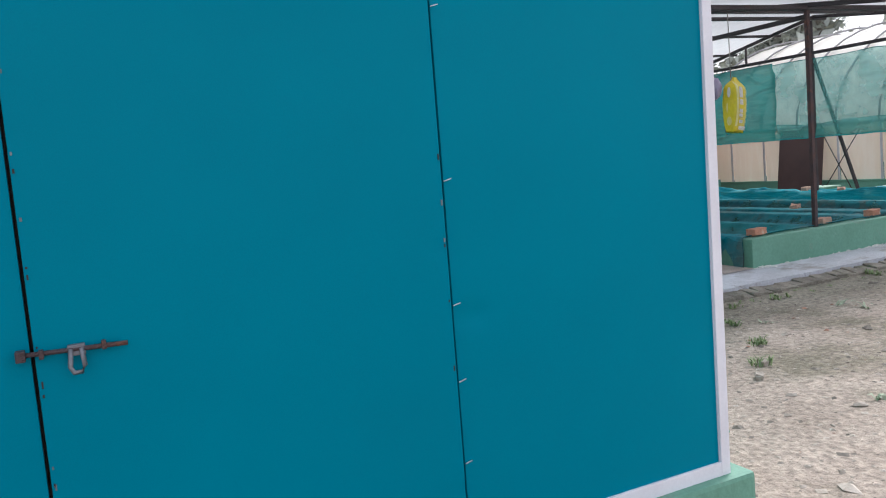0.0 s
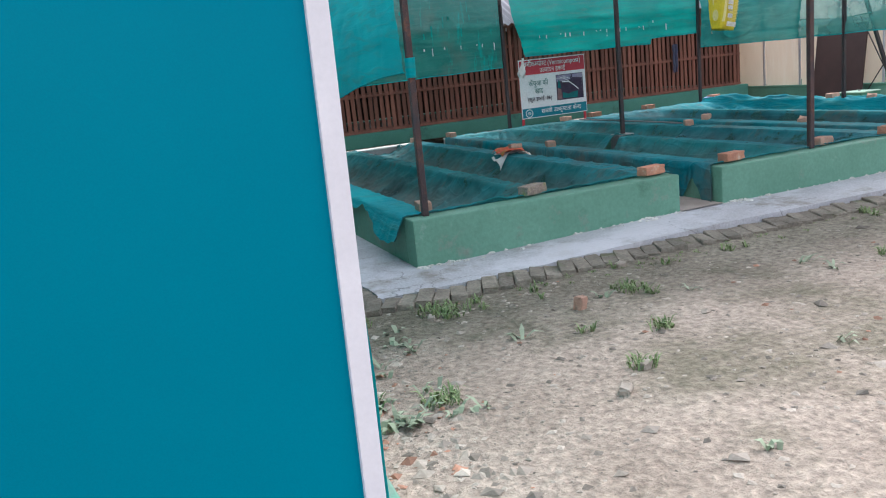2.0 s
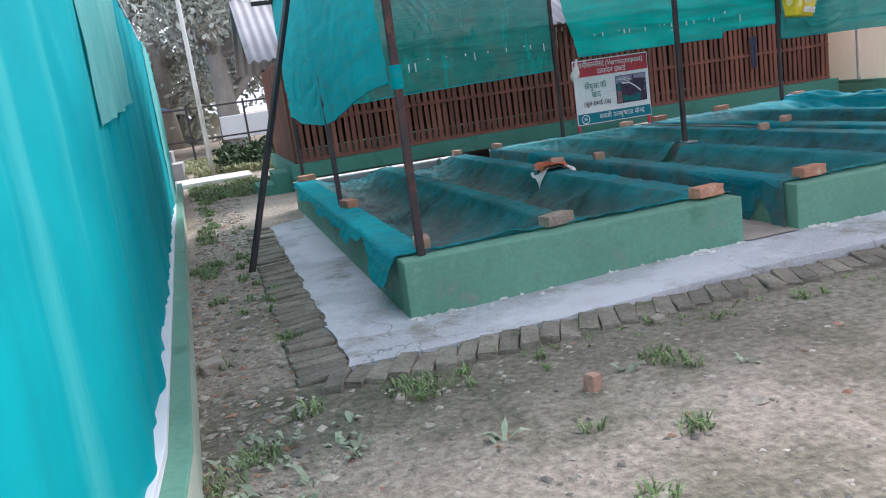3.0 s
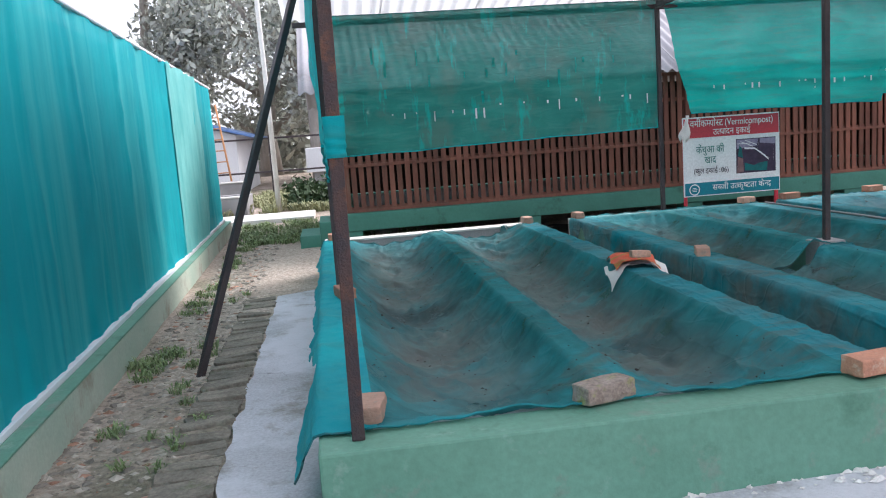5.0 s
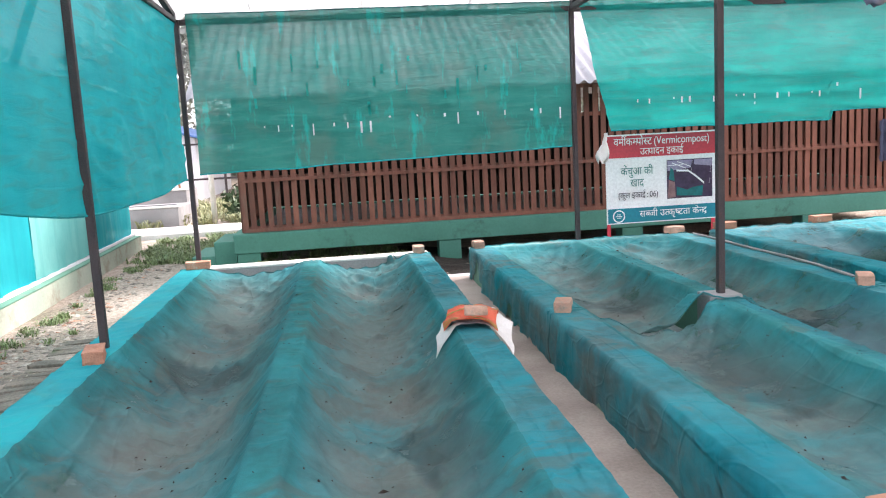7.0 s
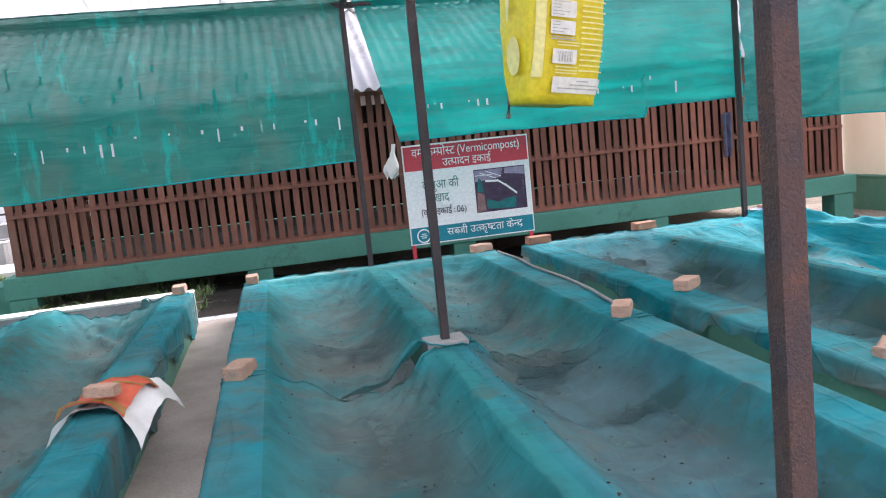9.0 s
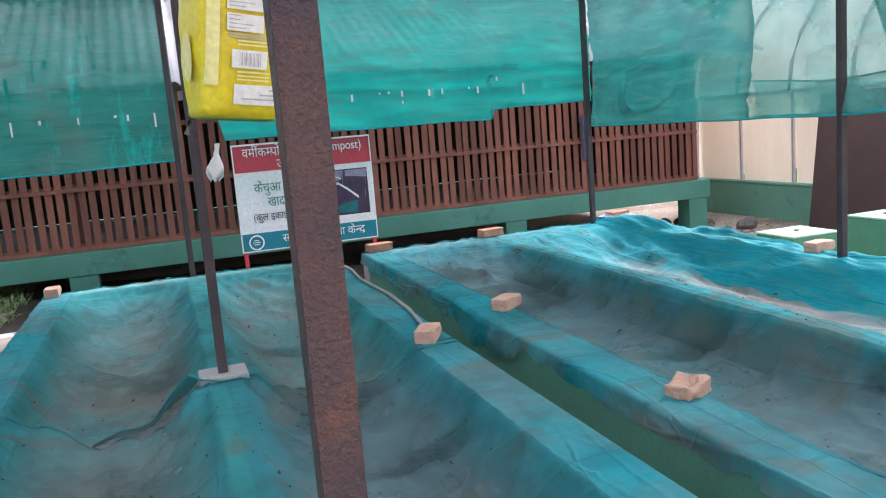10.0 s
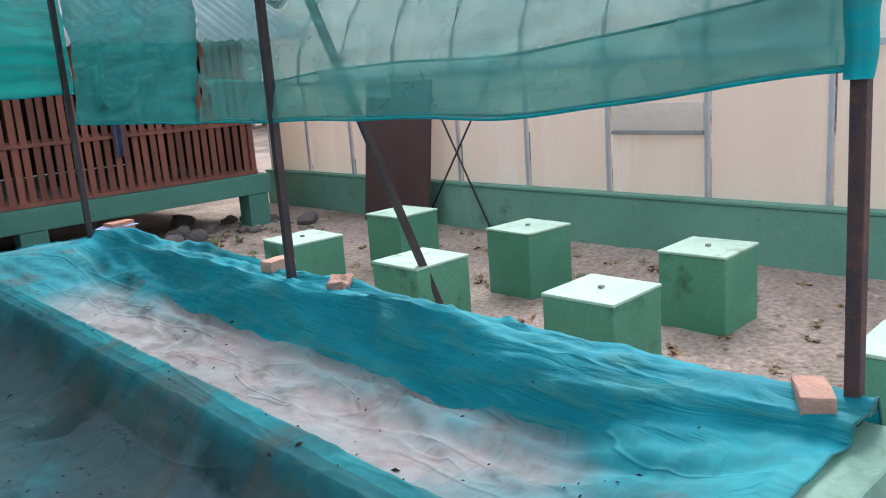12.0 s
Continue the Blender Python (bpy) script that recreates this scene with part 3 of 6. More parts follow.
def sheet(f, nu, nv):
    """A grid of quads from f(u, v), with u and v from 0 to 1."""
    bm = bmesh.new()
    rows = [[bm.verts.new(f(i / nu, j / nv)) for i in range(nu + 1)] for j in range(nv + 1)]
    for a, b in zip(rows, rows[1:]):
        for i in range(nu):
            bm.faces.new((a[i], a[i + 1], b[i + 1], b[i])).smooth = True
    return bm


def nz(x, y, z=0.0):
    return noise.noise(Vector((x, y, z)))


def smooth01(a, b, x):
    t = min(1.0, max(0.0, (x - a) / (b - a)))
    return t * t * (3 - 2 * t)


# ---- ground ----
def ground_height(x, y):
    h = -0.2 * smooth01(11.6, 12.2, x) * smooth01(-2, 4, y)
    h -= 0.12 * smooth01(12.6, 13.6, y) * smooth01(5.5, 7.5, x) * (1 - smooth01(11.5, 12.2, x))
    return h + 0.018 * nz(x * 0.8, y * 0.8) + 0.01 * nz(x * 3.1, y * 3.1, 4.0) + 0.005 * nz(x * 9, y * 9, 7.0)


def build_ground():
    far = [14, 30, 70, 160, 400, 1200]
    xs = [-5 - d for d in far[::-1]] + list(np.arange(-5, 17.01, 0.1)) + [17 + d for d in far]
    ys = [-6 - d for d in far[::-1]] + list(np.arange(-6, 24.01, 0.1)) + [24 + d for d in far]
    verts = [(x, y, ground_height(x, y)) for y in ys for x in xs]
    w = len(xs)
    faces = [(j * w + i, j * w + i + 1, (j + 1) * w + i + 1, (j + 1) * w + i) for j in range(len(ys) - 1) for i in range(w - 1)]
    me = bpy.data.meshes.new("ground")
    me.from_pydata(verts, [], faces)
    me.polygons.foreach_set("use_smooth", [True] * len(faces))
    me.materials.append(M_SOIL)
    return tagged(new("ground", me), "bare light brown earth with small stones and damp patches", "ground", kind="structure")


build_ground()

# ---- cement apron round the beds ----
X0, X1 = 3.65, 11.46
Y0, Y1 = 6.22, 12.45
TOP = 0.37


def apron_z(x):
    return 0.018 + 0.04 * smooth01(3.7, 6.0, x)


def apron():
    bm = bmesh.new()
    out = []
    n = 60
    for i in range(n):
        out.append((3.16 + (12.3 - 3.16) * i / n, 5.63 + 0.03 * nz(i * 0.7, 3)))
    out += [(12.2, 5.7), (11.75, 6.6), (11.7, 12.4), (11.6, 12.75), (3.75, 12.75), (3.6, 11.4)]
    for i in range(90):
        out.append((3.18 + 0.03 * nz(i * 0.2, 9) + 0.025 * nz(i * 1.1, 4), 11.2 - 5.5 * i / 90))
    vs = [bm.verts.new((x, y, 0.0)) for x, y in out]
    f = bm.faces.new(vs)
    ext = bmesh.ops.extrude_face_region(bm, geom=[f])
    for v in ext["geom"]:
        if isinstance(v, bmesh.types.BMVert):
            v.co.z = -0.1
    for k in range(24):
        bmesh.ops.bisect_plane(bm, geom=bm.verts[:] + bm.edges[:] + bm.faces[:], plane_co=(3.5 + 0.11 * k, 0, 0), plane_no=(1, 0, 0))
    for v in bm.verts:
        if v.co.z > -0.05:
            v.co.z = apron_z(v.co.x)
    bmesh.ops.recalc_face_normals(bm, faces=bm.faces[:])
    return tagged(part("pavement", bm, M_CEMENT), "pale grey cement apron around the compost beds", "pavement", kind="structure")


apron()

# ---- compost beds: painted brick tanks in pairs of bays ----
BEDS = [(3.65, 5.985, 4.85), (6.42, 8.665, 7.55), (8.975, 11.46, 10.22)]
WALL = 0.2


def bed(x0, x1, xm, index):
    b = thing("compost_bed", ((x0 + x1) / 2, (Y0 + Y1) / 2, 0.03), "low green painted masonry compost bed with two bays", "compost bed", "compost beds")
    # the third bed's sides take a darker green, the channel's shade put into colour
    side = M_DKGREEN if index == 2 else M_GREEN
    part("front_wall", box(x0, Y0, 0.0, x1, Y0 + WALL, TOP, 0.012), M_GREEN, b)
    # grey puts shade into the whitewashed wall's colour; only the coping stays white
    part("back_wall", box(x0, Y1 - WALL, 0.0, x1, Y1, TOP - 0.022, 0.006), M_GREYCONC, b, "back wall toned grey for its shaded inner face")
    part("coping", box(x0 - 0.004, Y1 - WALL - 0.004, TOP - 0.02, x1 + 0.004, Y1 + 0.004, TOP, 0.006), M_WHITEWASH, b, "whitewashed coping")
    part("side_wall", box(x0, Y0 + WALL + 0.002, 0.0, x0 + WALL, Y1 - WALL - 0.002, TOP - 0.003, 0.012), side, b)
    part("side_wall", box(x1 - WALL, Y0 + WALL + 0.002, 0.0, x1, Y1 - WALL - 0.002, TOP - 0.003, 0.012), side, b)
    part("divider_wall", box(xm - 0.055, Y0 + WALL + 0.002, 0.0, xm + 0.055, Y1 - WALL - 0.002, TOP - 0.015, 0.012), M_GREEN, b)
    for a, c in ((x0 + WALL + 0.003, xm - 0.058), (xm + 0.058, x1 - WALL - 0.003)):
        heap = sheet(lambda u, v: Vector((a + (c - a) * u, Y0 + WALL + 0.004 + (Y1 - Y0 - 2 * WALL - 0.008) * v, 0.0 + 0.015 * nz(u * 5 + a, v * 14, index))), 14, 60)
        part("compost", heap, M_COMPOST, b, "dark crumbly compost", True)
    return b


for a, c in ((5.987, 6.418), (8.667, 8.973)):
    strip = sheet(lambda u, v: Vector((a + (c - a) * u, Y0 - 0.02 + (Y1 - Y0 + 0.1) * v, apron_z(a) + 0.010 + 0.004 * nz(u * 4 + a, v * 30))), 6, 90)
    tagged(part("floor", strip, M_GAPFLOOR, None, "", True), "dusty brown cement channel between two beds", "floor", kind="structure")

for i, (x0, x1, xm) in enumerate(BEDS):
    bed(x0, x1, xm, i)


def cover(x0, x1, xm, ya, yb, hang_l, hang_r, depth, seed, lift_a, lift_b, label, slack=0.0, mat=None, corner=0.0, bunch=0.0, steep=2.4, flare=0.0, slit=0.0, calm=0.5, rim=(0.2, 0.2), rim_mats=None):
    """A net laid over a bed: it rests on the walls, sags in the bays and hangs over the outer sides."""
    zt = TOP + 0.008
    span = x1 - x0
    edges = (0.0, WALL + 0.014, xm - 0.068 - x0, xm + 0.068 - x0, span - WALL - 0.014, span)
    cells = (10, 12, 46, 10, 46, 12, 10)
    nx = sum(cells)

    def run(u, hl, hr):
        """The length along the cloth: columns of the mesh follow the walls' edges."""
        k, marks = u * nx, (-hl,) + edges + (span + hr,)
        for c, lo, hi in zip(cells, marks, marks[1:]):
            if k <= c + 1e-6:
                return lo + (hi - lo) * k / c
            k -= c
        return marks[-1]

    def point(u, v):
        y = ya + (yb - ya) * v
        hl = hang_l * (0.75 + 0.9 * nz(y * 1.3, seed) + 0.35 * nz(y * 6, seed) + corner * math.exp(-((y - Y0 - 0.35) / 0.5) ** 2)) if hang_l else 0
        hl = min(hl, zt - 0.06)
        hr = hang_r * (0.75 + 0.9 * nz(y * 1.3, seed + 5) + 0.35 * nz(y * 6, seed + 5)) if hang_r else 0
        if hl:
            hl += 0.05 * max(0.0, nz(y * 0.9, seed + 20)) + (0.035 if nz(math.floor(y * 2.3) * 1.7, seed) > 0.1 else 0.0)
            hl = min(hl, zt - 0.04)
        s = run(u, hl, hr)
        edge = 0.035 * nz(s * 2.2, seed, 2.0) + 0.015 * nz(s * 7, seed, 3.0)
        y += edge * (1 - min(1, min(v, 1 - v) * 8))
        if s < 0:
            k = min(1, -s / 0.08)
            pleat = 0.03 * abs(nz(y * 4 + 2 * s, seed)) + 0.022 * max(0.0, nz(y * 11 + 3 * s, seed + 21)) + 0.02 * (0.3 - abs(nz(y * 2.5 - 5 * s, s * 6, seed + 22)))
            return Vector((x0 - 0.014 - max(0.0, pleat) * k + flare * s, y, zt + s + 0.004))
        if s > span:
            k = min(1, (s - span) / 0.08)
            pleat = 0.03 * abs(nz(y * 4 + 2 * s, seed + 3)) + 0.022 * max(0.0, nz(y * 11 + 3 * s, seed + 23))
            return Vector((x1 + 0.014 + pleat * k, y, zt - (s - span) + 0.004))
        x = x0 + s
        lo, hi = (x0 + WALL + 0.014, xm - 0.068) if x < xm else (xm + 0.068, x1 - WALL - 0.014)
        # sharp little tucks of the cloth on the walls' tops
        tuck = max(0.0, 0.16 - abs(nz(x * 5 + y * 2.2, y * 3.4 - x * 4, seed + 1))) * 0.11 + max(0.0, 0.12 - abs(nz(x * 9 - y * 3, y * 7 + x * 5, seed + 16))) * 0.09
        z = zt + 0.003 + 0.002 * nz(x * 9, y * 9, seed) + tuck * calm * 0.7
        if lo < x < hi:
            t = (x - lo) / (hi - lo)
            across = 1 - abs(2 * t - 1) ** steep
            da, db = max(0, y - lift_a), max(0, lift_b - y)
            along = (1 - math.exp(-da / 0.5)) * (1 - math.exp(-db / 0.55))
            sag = depth * across * along
            sag *= 1 + 0.13 * nz(x * 0.9, y * 0.7, seed) + slack * nz(x * 1.7, y * 1.5, seed + 8)
            # soft folds that run from the walls into the hollow
            fold = nz(x * 1.6 + 0.4 * nz(y, x), y * 5.5, seed + 2) * 0.016 + nz((x + y) * 3.2, (x - y) * 1.1, seed + 4) * 0.014
            fold += nz(x * 10, y * 5, seed + 6) * 0.003
            # crisp creases, and gathers that fan out from the tied ends
            fold += (0.25 - abs(nz(x * 1.3 + y * 0.6, y * 1.1 - x * 0.4, seed + 9))) * 0.075
            fold += (0.2 - abs(nz(x * 3.1 - y, y * 2.3 + x, seed + 11))) * 0.034
            fold += 0.016 * math.sin(x * 26 + 3 * nz(x, y, seed)) * (math.exp(-max(0, yb - y) / 0.45) + 0.5 * math.exp(-max(0, y - ya) / 0.35))
            fold += (max(0.0, 0.14 - abs(nz(x * 2.2 + y * 1.3, y * 2.0 - x * 1.7, seed + 17))) * 0.26 + max(0.0, 0.1 - abs(nz(x * 4.5 - y * 1.2, y * 3.3 + x * 2.5, seed + 18))) * 0.2)
            fold *= calm
            # folds that fan in from the tied far corners
            reach = math.exp(-max(0.0, yb - y) / 0.7)
            fold += reach * 0.018 * math.sin(34 * math.atan2(x - xm, yb + 0.25 - y) + 2 * nz(x, y, seed))
            z -= sag - fold * min(1.0, across * 1.6) * (0.35 + 0.65 * along)
            if bunch and x > xm:
                side = smooth01(0.5, 0.95, t) * (1 - smooth01(0.97, 1.0, t))
                z += bunch * side * (1.3 * nz(x * 6 + 0.5 * nz(y, seed), y * 0.9, seed + 12) + 1.6 * (0.3 - abs(nz(x * 9 + y * 0.7, y * 1.3, seed + 13)))) * along + 0.03 * side * (1 - abs(math.sin(17 * x + 4 * nz(y * 0.6, seed + 24) + 0.5 * y))) * along
        elif bunch and x > x1 - WALL:
            z += bunch * (0.2 + 1.3 * max(0.0, nz(x * 9 + y * 0.6, y * 0.9, seed + 14)) + 0.9 * max(0.0, 0.25 - abs(nz(x * 13 - y, y * 1.8, seed + 15)))) + 0.024 * (1 - abs(math.sin(28 * x + 3.5 * nz(y * 0.7, seed + 19) + 0.8 * y)))
        elif abs(x - xm) < 0.06:
            z -= 0.002
        if y > Y1 - WALL - 0.03 or y < Y0 + WALL + 0.02:
            z = max(z, zt + 0.002)
        if 7.0 < xm < 8.0:  # the pad under the middle post holds the net up
            z = max(z, zt - 0.003 - 1.3 * max(0.0, abs(x - 7.55) - 0.15, abs(y - 9.31) - 0.12))
        if slit < 0 and x < xm:  # the far piece arches up off the near one
            z -= slit * math.exp(-((x - 7.18) / 0.26) ** 4) * math.exp(-max(0.0, y - ya) / 0.14)
            y += 0.03 * math.exp(-((x - 7.18) / 0.26) ** 4) * (1 - v) ** 8
        if slit > 0 and x < xm:
            y -= slit * math.exp(-((x - 7.2) / 0.3) ** 4) * v ** 8
        return Vector((x, y, max(z, 0.055 + 0.012 * nz(x * 2.5, y * 2.5, seed))))

    ny = int((yb - ya) / 0.026)
    ob = part("net_cover", sheet(point, nx, ny), (mat or (M_COVER, M_COVER))[0])
    ob.data.materials.append((mat or (M_COVER, M_COVER))[1])
    for m in rim_mats or (M_COVEREDGE, M_COVEREDGE):
        ob.data.materials.append(m)
    for f in ob.data.polygons:
        f.material_index = 2 if f.center.x < x0 + rim[0] else 3 if f.center.x > x1 - rim[1] else 1 if f.center.x > xm else 0
    for v in (0.0, 1.0):
        line = [point(k / 90, v) + Vector((0, 0, 0.003)) for k in range(91)]
        part("hem", add_tube(bmesh.new(), line, 0.005, 5), M_COVER, ob)
    return tagged(ob, label, "shade net", "bed covers")


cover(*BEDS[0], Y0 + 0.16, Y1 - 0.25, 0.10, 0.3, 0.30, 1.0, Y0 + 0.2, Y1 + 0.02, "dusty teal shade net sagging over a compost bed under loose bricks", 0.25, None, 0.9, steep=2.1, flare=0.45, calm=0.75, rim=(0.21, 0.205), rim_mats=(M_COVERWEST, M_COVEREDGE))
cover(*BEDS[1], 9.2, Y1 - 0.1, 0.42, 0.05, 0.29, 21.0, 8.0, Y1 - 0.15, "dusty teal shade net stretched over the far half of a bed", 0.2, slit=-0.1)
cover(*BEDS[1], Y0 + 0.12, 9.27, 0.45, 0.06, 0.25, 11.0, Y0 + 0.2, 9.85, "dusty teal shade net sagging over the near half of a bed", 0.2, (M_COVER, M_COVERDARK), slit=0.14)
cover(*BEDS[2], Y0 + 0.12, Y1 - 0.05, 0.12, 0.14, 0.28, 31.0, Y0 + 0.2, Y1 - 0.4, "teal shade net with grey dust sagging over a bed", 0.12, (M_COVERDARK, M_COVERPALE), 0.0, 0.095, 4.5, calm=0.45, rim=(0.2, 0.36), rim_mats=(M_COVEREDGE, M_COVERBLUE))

# ---- open shed over the beds: nine square posts, beams and a corrugated roof ----
PX, PY = (3.76, 7.54, 11.33), (6.36, 9.35, 12.36)
EAVE, RIDGE = 2.72, 3.25
shed = thing("open_shed", (7.55, 9.3, 0.0), "open steel shed with dark square posts and corrugated roof", "shed")


def roof_z(y):
    return RIDGE - (0.15 if y < PY[1] else (RIDGE - EAVE) / (PY[2] - PY[1])) * abs(y - PY[1])


POSTS = {(0, 0): (3.793, 6.335), (1, 0): (7.541, 6.36), (2, 0): (11.42, 6.40), (0, 1): (3.77, 9.25), (1, 1): (7.55, 9.30), (2, 1): (11.36, 9.45), (0, 2): (3.78, 12.38), (1, 2): (7.53, 12.36), (2, 2): (11.25, 12.36)}
for (i, j), (px, py) in POSTS.items():
    hx = px + {(0, 0): 0.02, (2, 0): -0.09}.get((i, j), 0.0)
    base = TOP if (i, j) != (1, 1) else TOP + 0.032
    w = 0.047 if j == 0 else 0.045
    bm = add_bar(bmesh.new(), (px, py, base), (hx, py, roof_z(py) - 0.03), w, w)
    post = part("post", bm, M_RUSTSTEEL if j == 0 else M_STEEL, shed)
for py in (PY[0], PY[1], PY[2] + 0.1):
    part("beam", add_bar(bmesh.new(), (PX[0] - 0.25, py, roof_z(py) - 0.03), (PX[2] + 0.25, py, roof_z(py) - 0.03), 0.05, 0.07), M_STEEL, shed)
for px in PX:
    part("tie_beam", add_bar(bmesh.new(), (px, PY[0], EAVE - 0.04), (px, PY[2], EAVE - 0.04), 0.05, 0.05), M_STEEL, shed)
    for a in (0, 2):
        part("rafter", add_bar(bmesh.new(), (px, 5.45 if a == 0 else PY[2], roof_z(5.45) if a == 0 else EAVE), (px, PY[1], RIDGE), 0.05, 0.05), M_STEEL, shed)
    for py in (7.8, 10.8):
        part("strut", add_bar(bmesh.new(), (px, py, EAVE - 0.02), (px, py, roof_z(py)), 0.03, 0.03), M_STEEL, shed)
for y in (5.5, 7.3, 8.3, 10.3, 11.3):
    part("purlin", add_bar(bmesh.new(), (PX[0] - 0.3, y, roof_z(y) + 0.02), (PX[2] + 0.3, y, roof_z(y) + 0.02), 0.04, 0.04), M_STEEL, shed)
part("brace", add_bar(bmesh.new(), (2.83, 8.75, -0.02), (3.72, 9.3, 2.68), 0.045, 0.045), M_STEEL, shed)
part("brace", add_bar(bmesh.new(), (12.45, 9.32, -0.2), (11.42, 9.5, 2.68), 0.045, 0.045), M_STEEL, shed)
part("post_pad", box(7.55 - 0.11, 9.31 - 0.09, 0.05, 7.55 + 0.11, 9.31 + 0.1, TOP + 0.032, 0.010), M_GREYCONC, shed, "grey concrete pad")


def corrugated(x0, x1, ya, za, yb, zb, pitch=0.146, amp=0.022, thick=0.007):
    """A corrugated sheet from the low line at ya to the high line at yb, its waves across x."""
    n = max(8, int((x1 - x0) / pitch * 8))
    bm = bmesh.new()
    lo = []
    for side in (0, 1):
        for k in range(2):
            y, z = (ya, za) if k == 0 else (yb, zb)
            lo.append([bm.verts.new((x0 + (x1 - x0) * i / n, y, z + amp * math.sin(2 * math.pi * (x0 + (x1 - x0) * i / n) / pitch) + side * thick)) for i in range(n + 1)])
    for i in range(n):
        bm.faces.new((lo[0][i + 1], lo[0][i], lo[1][i], lo[1][i + 1])).smooth = True
        bm.faces.new((lo[2][i], lo[2][i + 1], lo[3][i + 1], lo[3][i])).smooth = True
        bm.faces.new((lo[0][i], lo[0][i + 1], lo[2][i + 1], lo[2][i]))
        bm.faces.new((lo[1][i + 1], lo[1][i], lo[3][i], lo[3][i + 1]))
    bm.faces.new((lo[0][0], lo[2][0], lo[3][0], lo[1][0]))
    bm.faces.new((lo[0][n], lo[1][n], lo[3][n], lo[2][n]))
    return bm


for k in range(8):
    xa = PX[0] - 0.35 + k * 1.04
    lift = 0.005 * (k % 2)
    part("roof_sheet", corrugated(xa, xa + 1.05, 5.4, roof_z(5.4) + 0.06 + lift, PY[1] + 0.03, RIDGE + 0.07 + lift), M_FIBRE, shed)
    part("roof_sheet", corrugated(xa, xa + 1.05, 12.62, roof_z(12.62) + 0.06 + lift, PY[1] - 0.03, RIDGE + 0.08 + lift), M_FIBRE, shed)

# ---- slatted hall behind, on a painted plinth frame ----
hall = thing("slatted_hall", (9.0, 16.5, 0.0), "long brown slatted wooden shed on a green plinth under corrugated sheets", "shed")
HX0, HX1, HY, HYB = 3.95, 14.12, 14.62, 18.6
part("plinth_beam", box(HX0 - 0.12, HY - 0.13, 0.2, HX1 + 0.12, HY + 0.17, 0.44, 0.012), M_DKGREEN, hall)
part("plinth_beam", box(HX0 - 0.12, HYB - 0.15, 0.2, HX1 + 0.12, HYB + 0.15, 0.44, 0.012), M_DKGREEN, hall)
part("plinth_beam", box(HX0 - 0.12, HY + 0.172, 0.2, HX0 + 0.16, HYB - 0.152, 0.44, 0.012), M_DKGREEN, hall)
part("plinth_beam", box(HX1 - 0.16, HY + 0.172, 0.2, HX1 + 0.12, HYB - 0.152, 0.44, 0.012), M_DKGREEN, hall)
for px in (4.0, 6.5, 8.9, 11.4, 14.05):
    for py in (HY, HYB):
        part("plinth_column", box(px - 0.14, py - 0.12, -0.45, px + 0.14, py + 0.14, 0.199, 0.01), M_DKGREEN, hall)
part("floor_slab", box(HX0 + 0.17, HY + 0.18, 0.3, HX1 - 0.17, HYB - 0.16, 0.42), M_GREYCONC, hall)
slat_mesh = mesh_from(box(-0.034, -0.011, 0, 0.034, 0.011, 1.6, 0.003), "slat")
slat_mesh.materials.append(M_SLAT)


def slat(x, y, z, turn=0.0, lean=0.0, scale=1.0):
    ob = new("slat", slat_mesh)
    ob.parent = hall
    ob.matrix_basis = Matrix.Translation(-hall.location) @ pose(x, y, z, 0, lean, turn) @ Matrix.Diagonal((1, 1, scale, 1))


count = int((HX1 - HX0) / 0.104)
for i in range(count + 1):
    x = HX0 + 0.03 + (HX1 - HX0 - 0.06) * i / count
    slat(x + random.uniform(-0.006, 0.006), HY - 0.02, 0.45, 0, random.uniform(-0.5, 0.5))
for i in range(36):
    slat(HX0 - 0.02, HY + 0.1 + i * 0.108, 0.45, 90, random.uniform(-0.5, 0.5))
for i in range(36):
    slat(HX1 + 0.02, HY + 0.1 + i * 0.108, 0.45, 90, random.uniform(-0.5, 0.5))
for z in (0.47, 1.08, 1.66, 2.02):
    part("rail", box(HX0, HY - 0.008, z, HX1, HY + 0.03, z + 0.05, 0.003), M_SLAT, hall)
    part("rail", box(HX0 - 0.008, HY + 0.05, z, HX0 + 0.03, HYB, z + 0.05, 0.003), M_SLAT, hall)
part("rail", box(HX0, HY - 0.05, 1.06, HX1, HY - 0.032, 1.1, 0.003), M_SLAT, hall)
part("rail", box(HX0, HY - 0.05, 0.445, HX1, HY - 0.032, 0.49, 0.003), M_SLAT, hall)
for px in (HX0 + 0.02, 6.5, 8.9, 11.4, HX1 - 0.02):
    part("upright", box(px - 0.045, HY + 0.032, 0.44, px + 0.045, HY + 0.11, 2.1, 0.004), M_SLAT, hall)
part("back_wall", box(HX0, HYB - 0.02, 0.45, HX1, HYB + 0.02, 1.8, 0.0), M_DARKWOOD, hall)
random.seed(21)
x = HX0
while x < HX1 - 0.1:
    w = random.uniform(0.10, 0.42)
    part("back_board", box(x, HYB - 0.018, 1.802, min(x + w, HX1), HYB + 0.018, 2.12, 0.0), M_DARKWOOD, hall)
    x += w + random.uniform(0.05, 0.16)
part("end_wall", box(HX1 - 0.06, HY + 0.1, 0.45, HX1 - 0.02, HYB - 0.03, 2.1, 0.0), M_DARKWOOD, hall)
for k in range(11):
    xa = 3.45 + k * 1.04
    part("roof_sheet", corrugated(xa, xa + 1.05, 14.2, 2.06 + 0.005 * (k % 2), 16.62, 3.3 + 0.005 * (k % 2)), M_ROOF, hall)
    part("roof_sheet", corrugated(xa, xa + 1.05, 19.0, 2.06 + 0.005 * (k % 2), 16.58, 3.31 + 0.005 * (k % 2)), M_ROOF, hall)
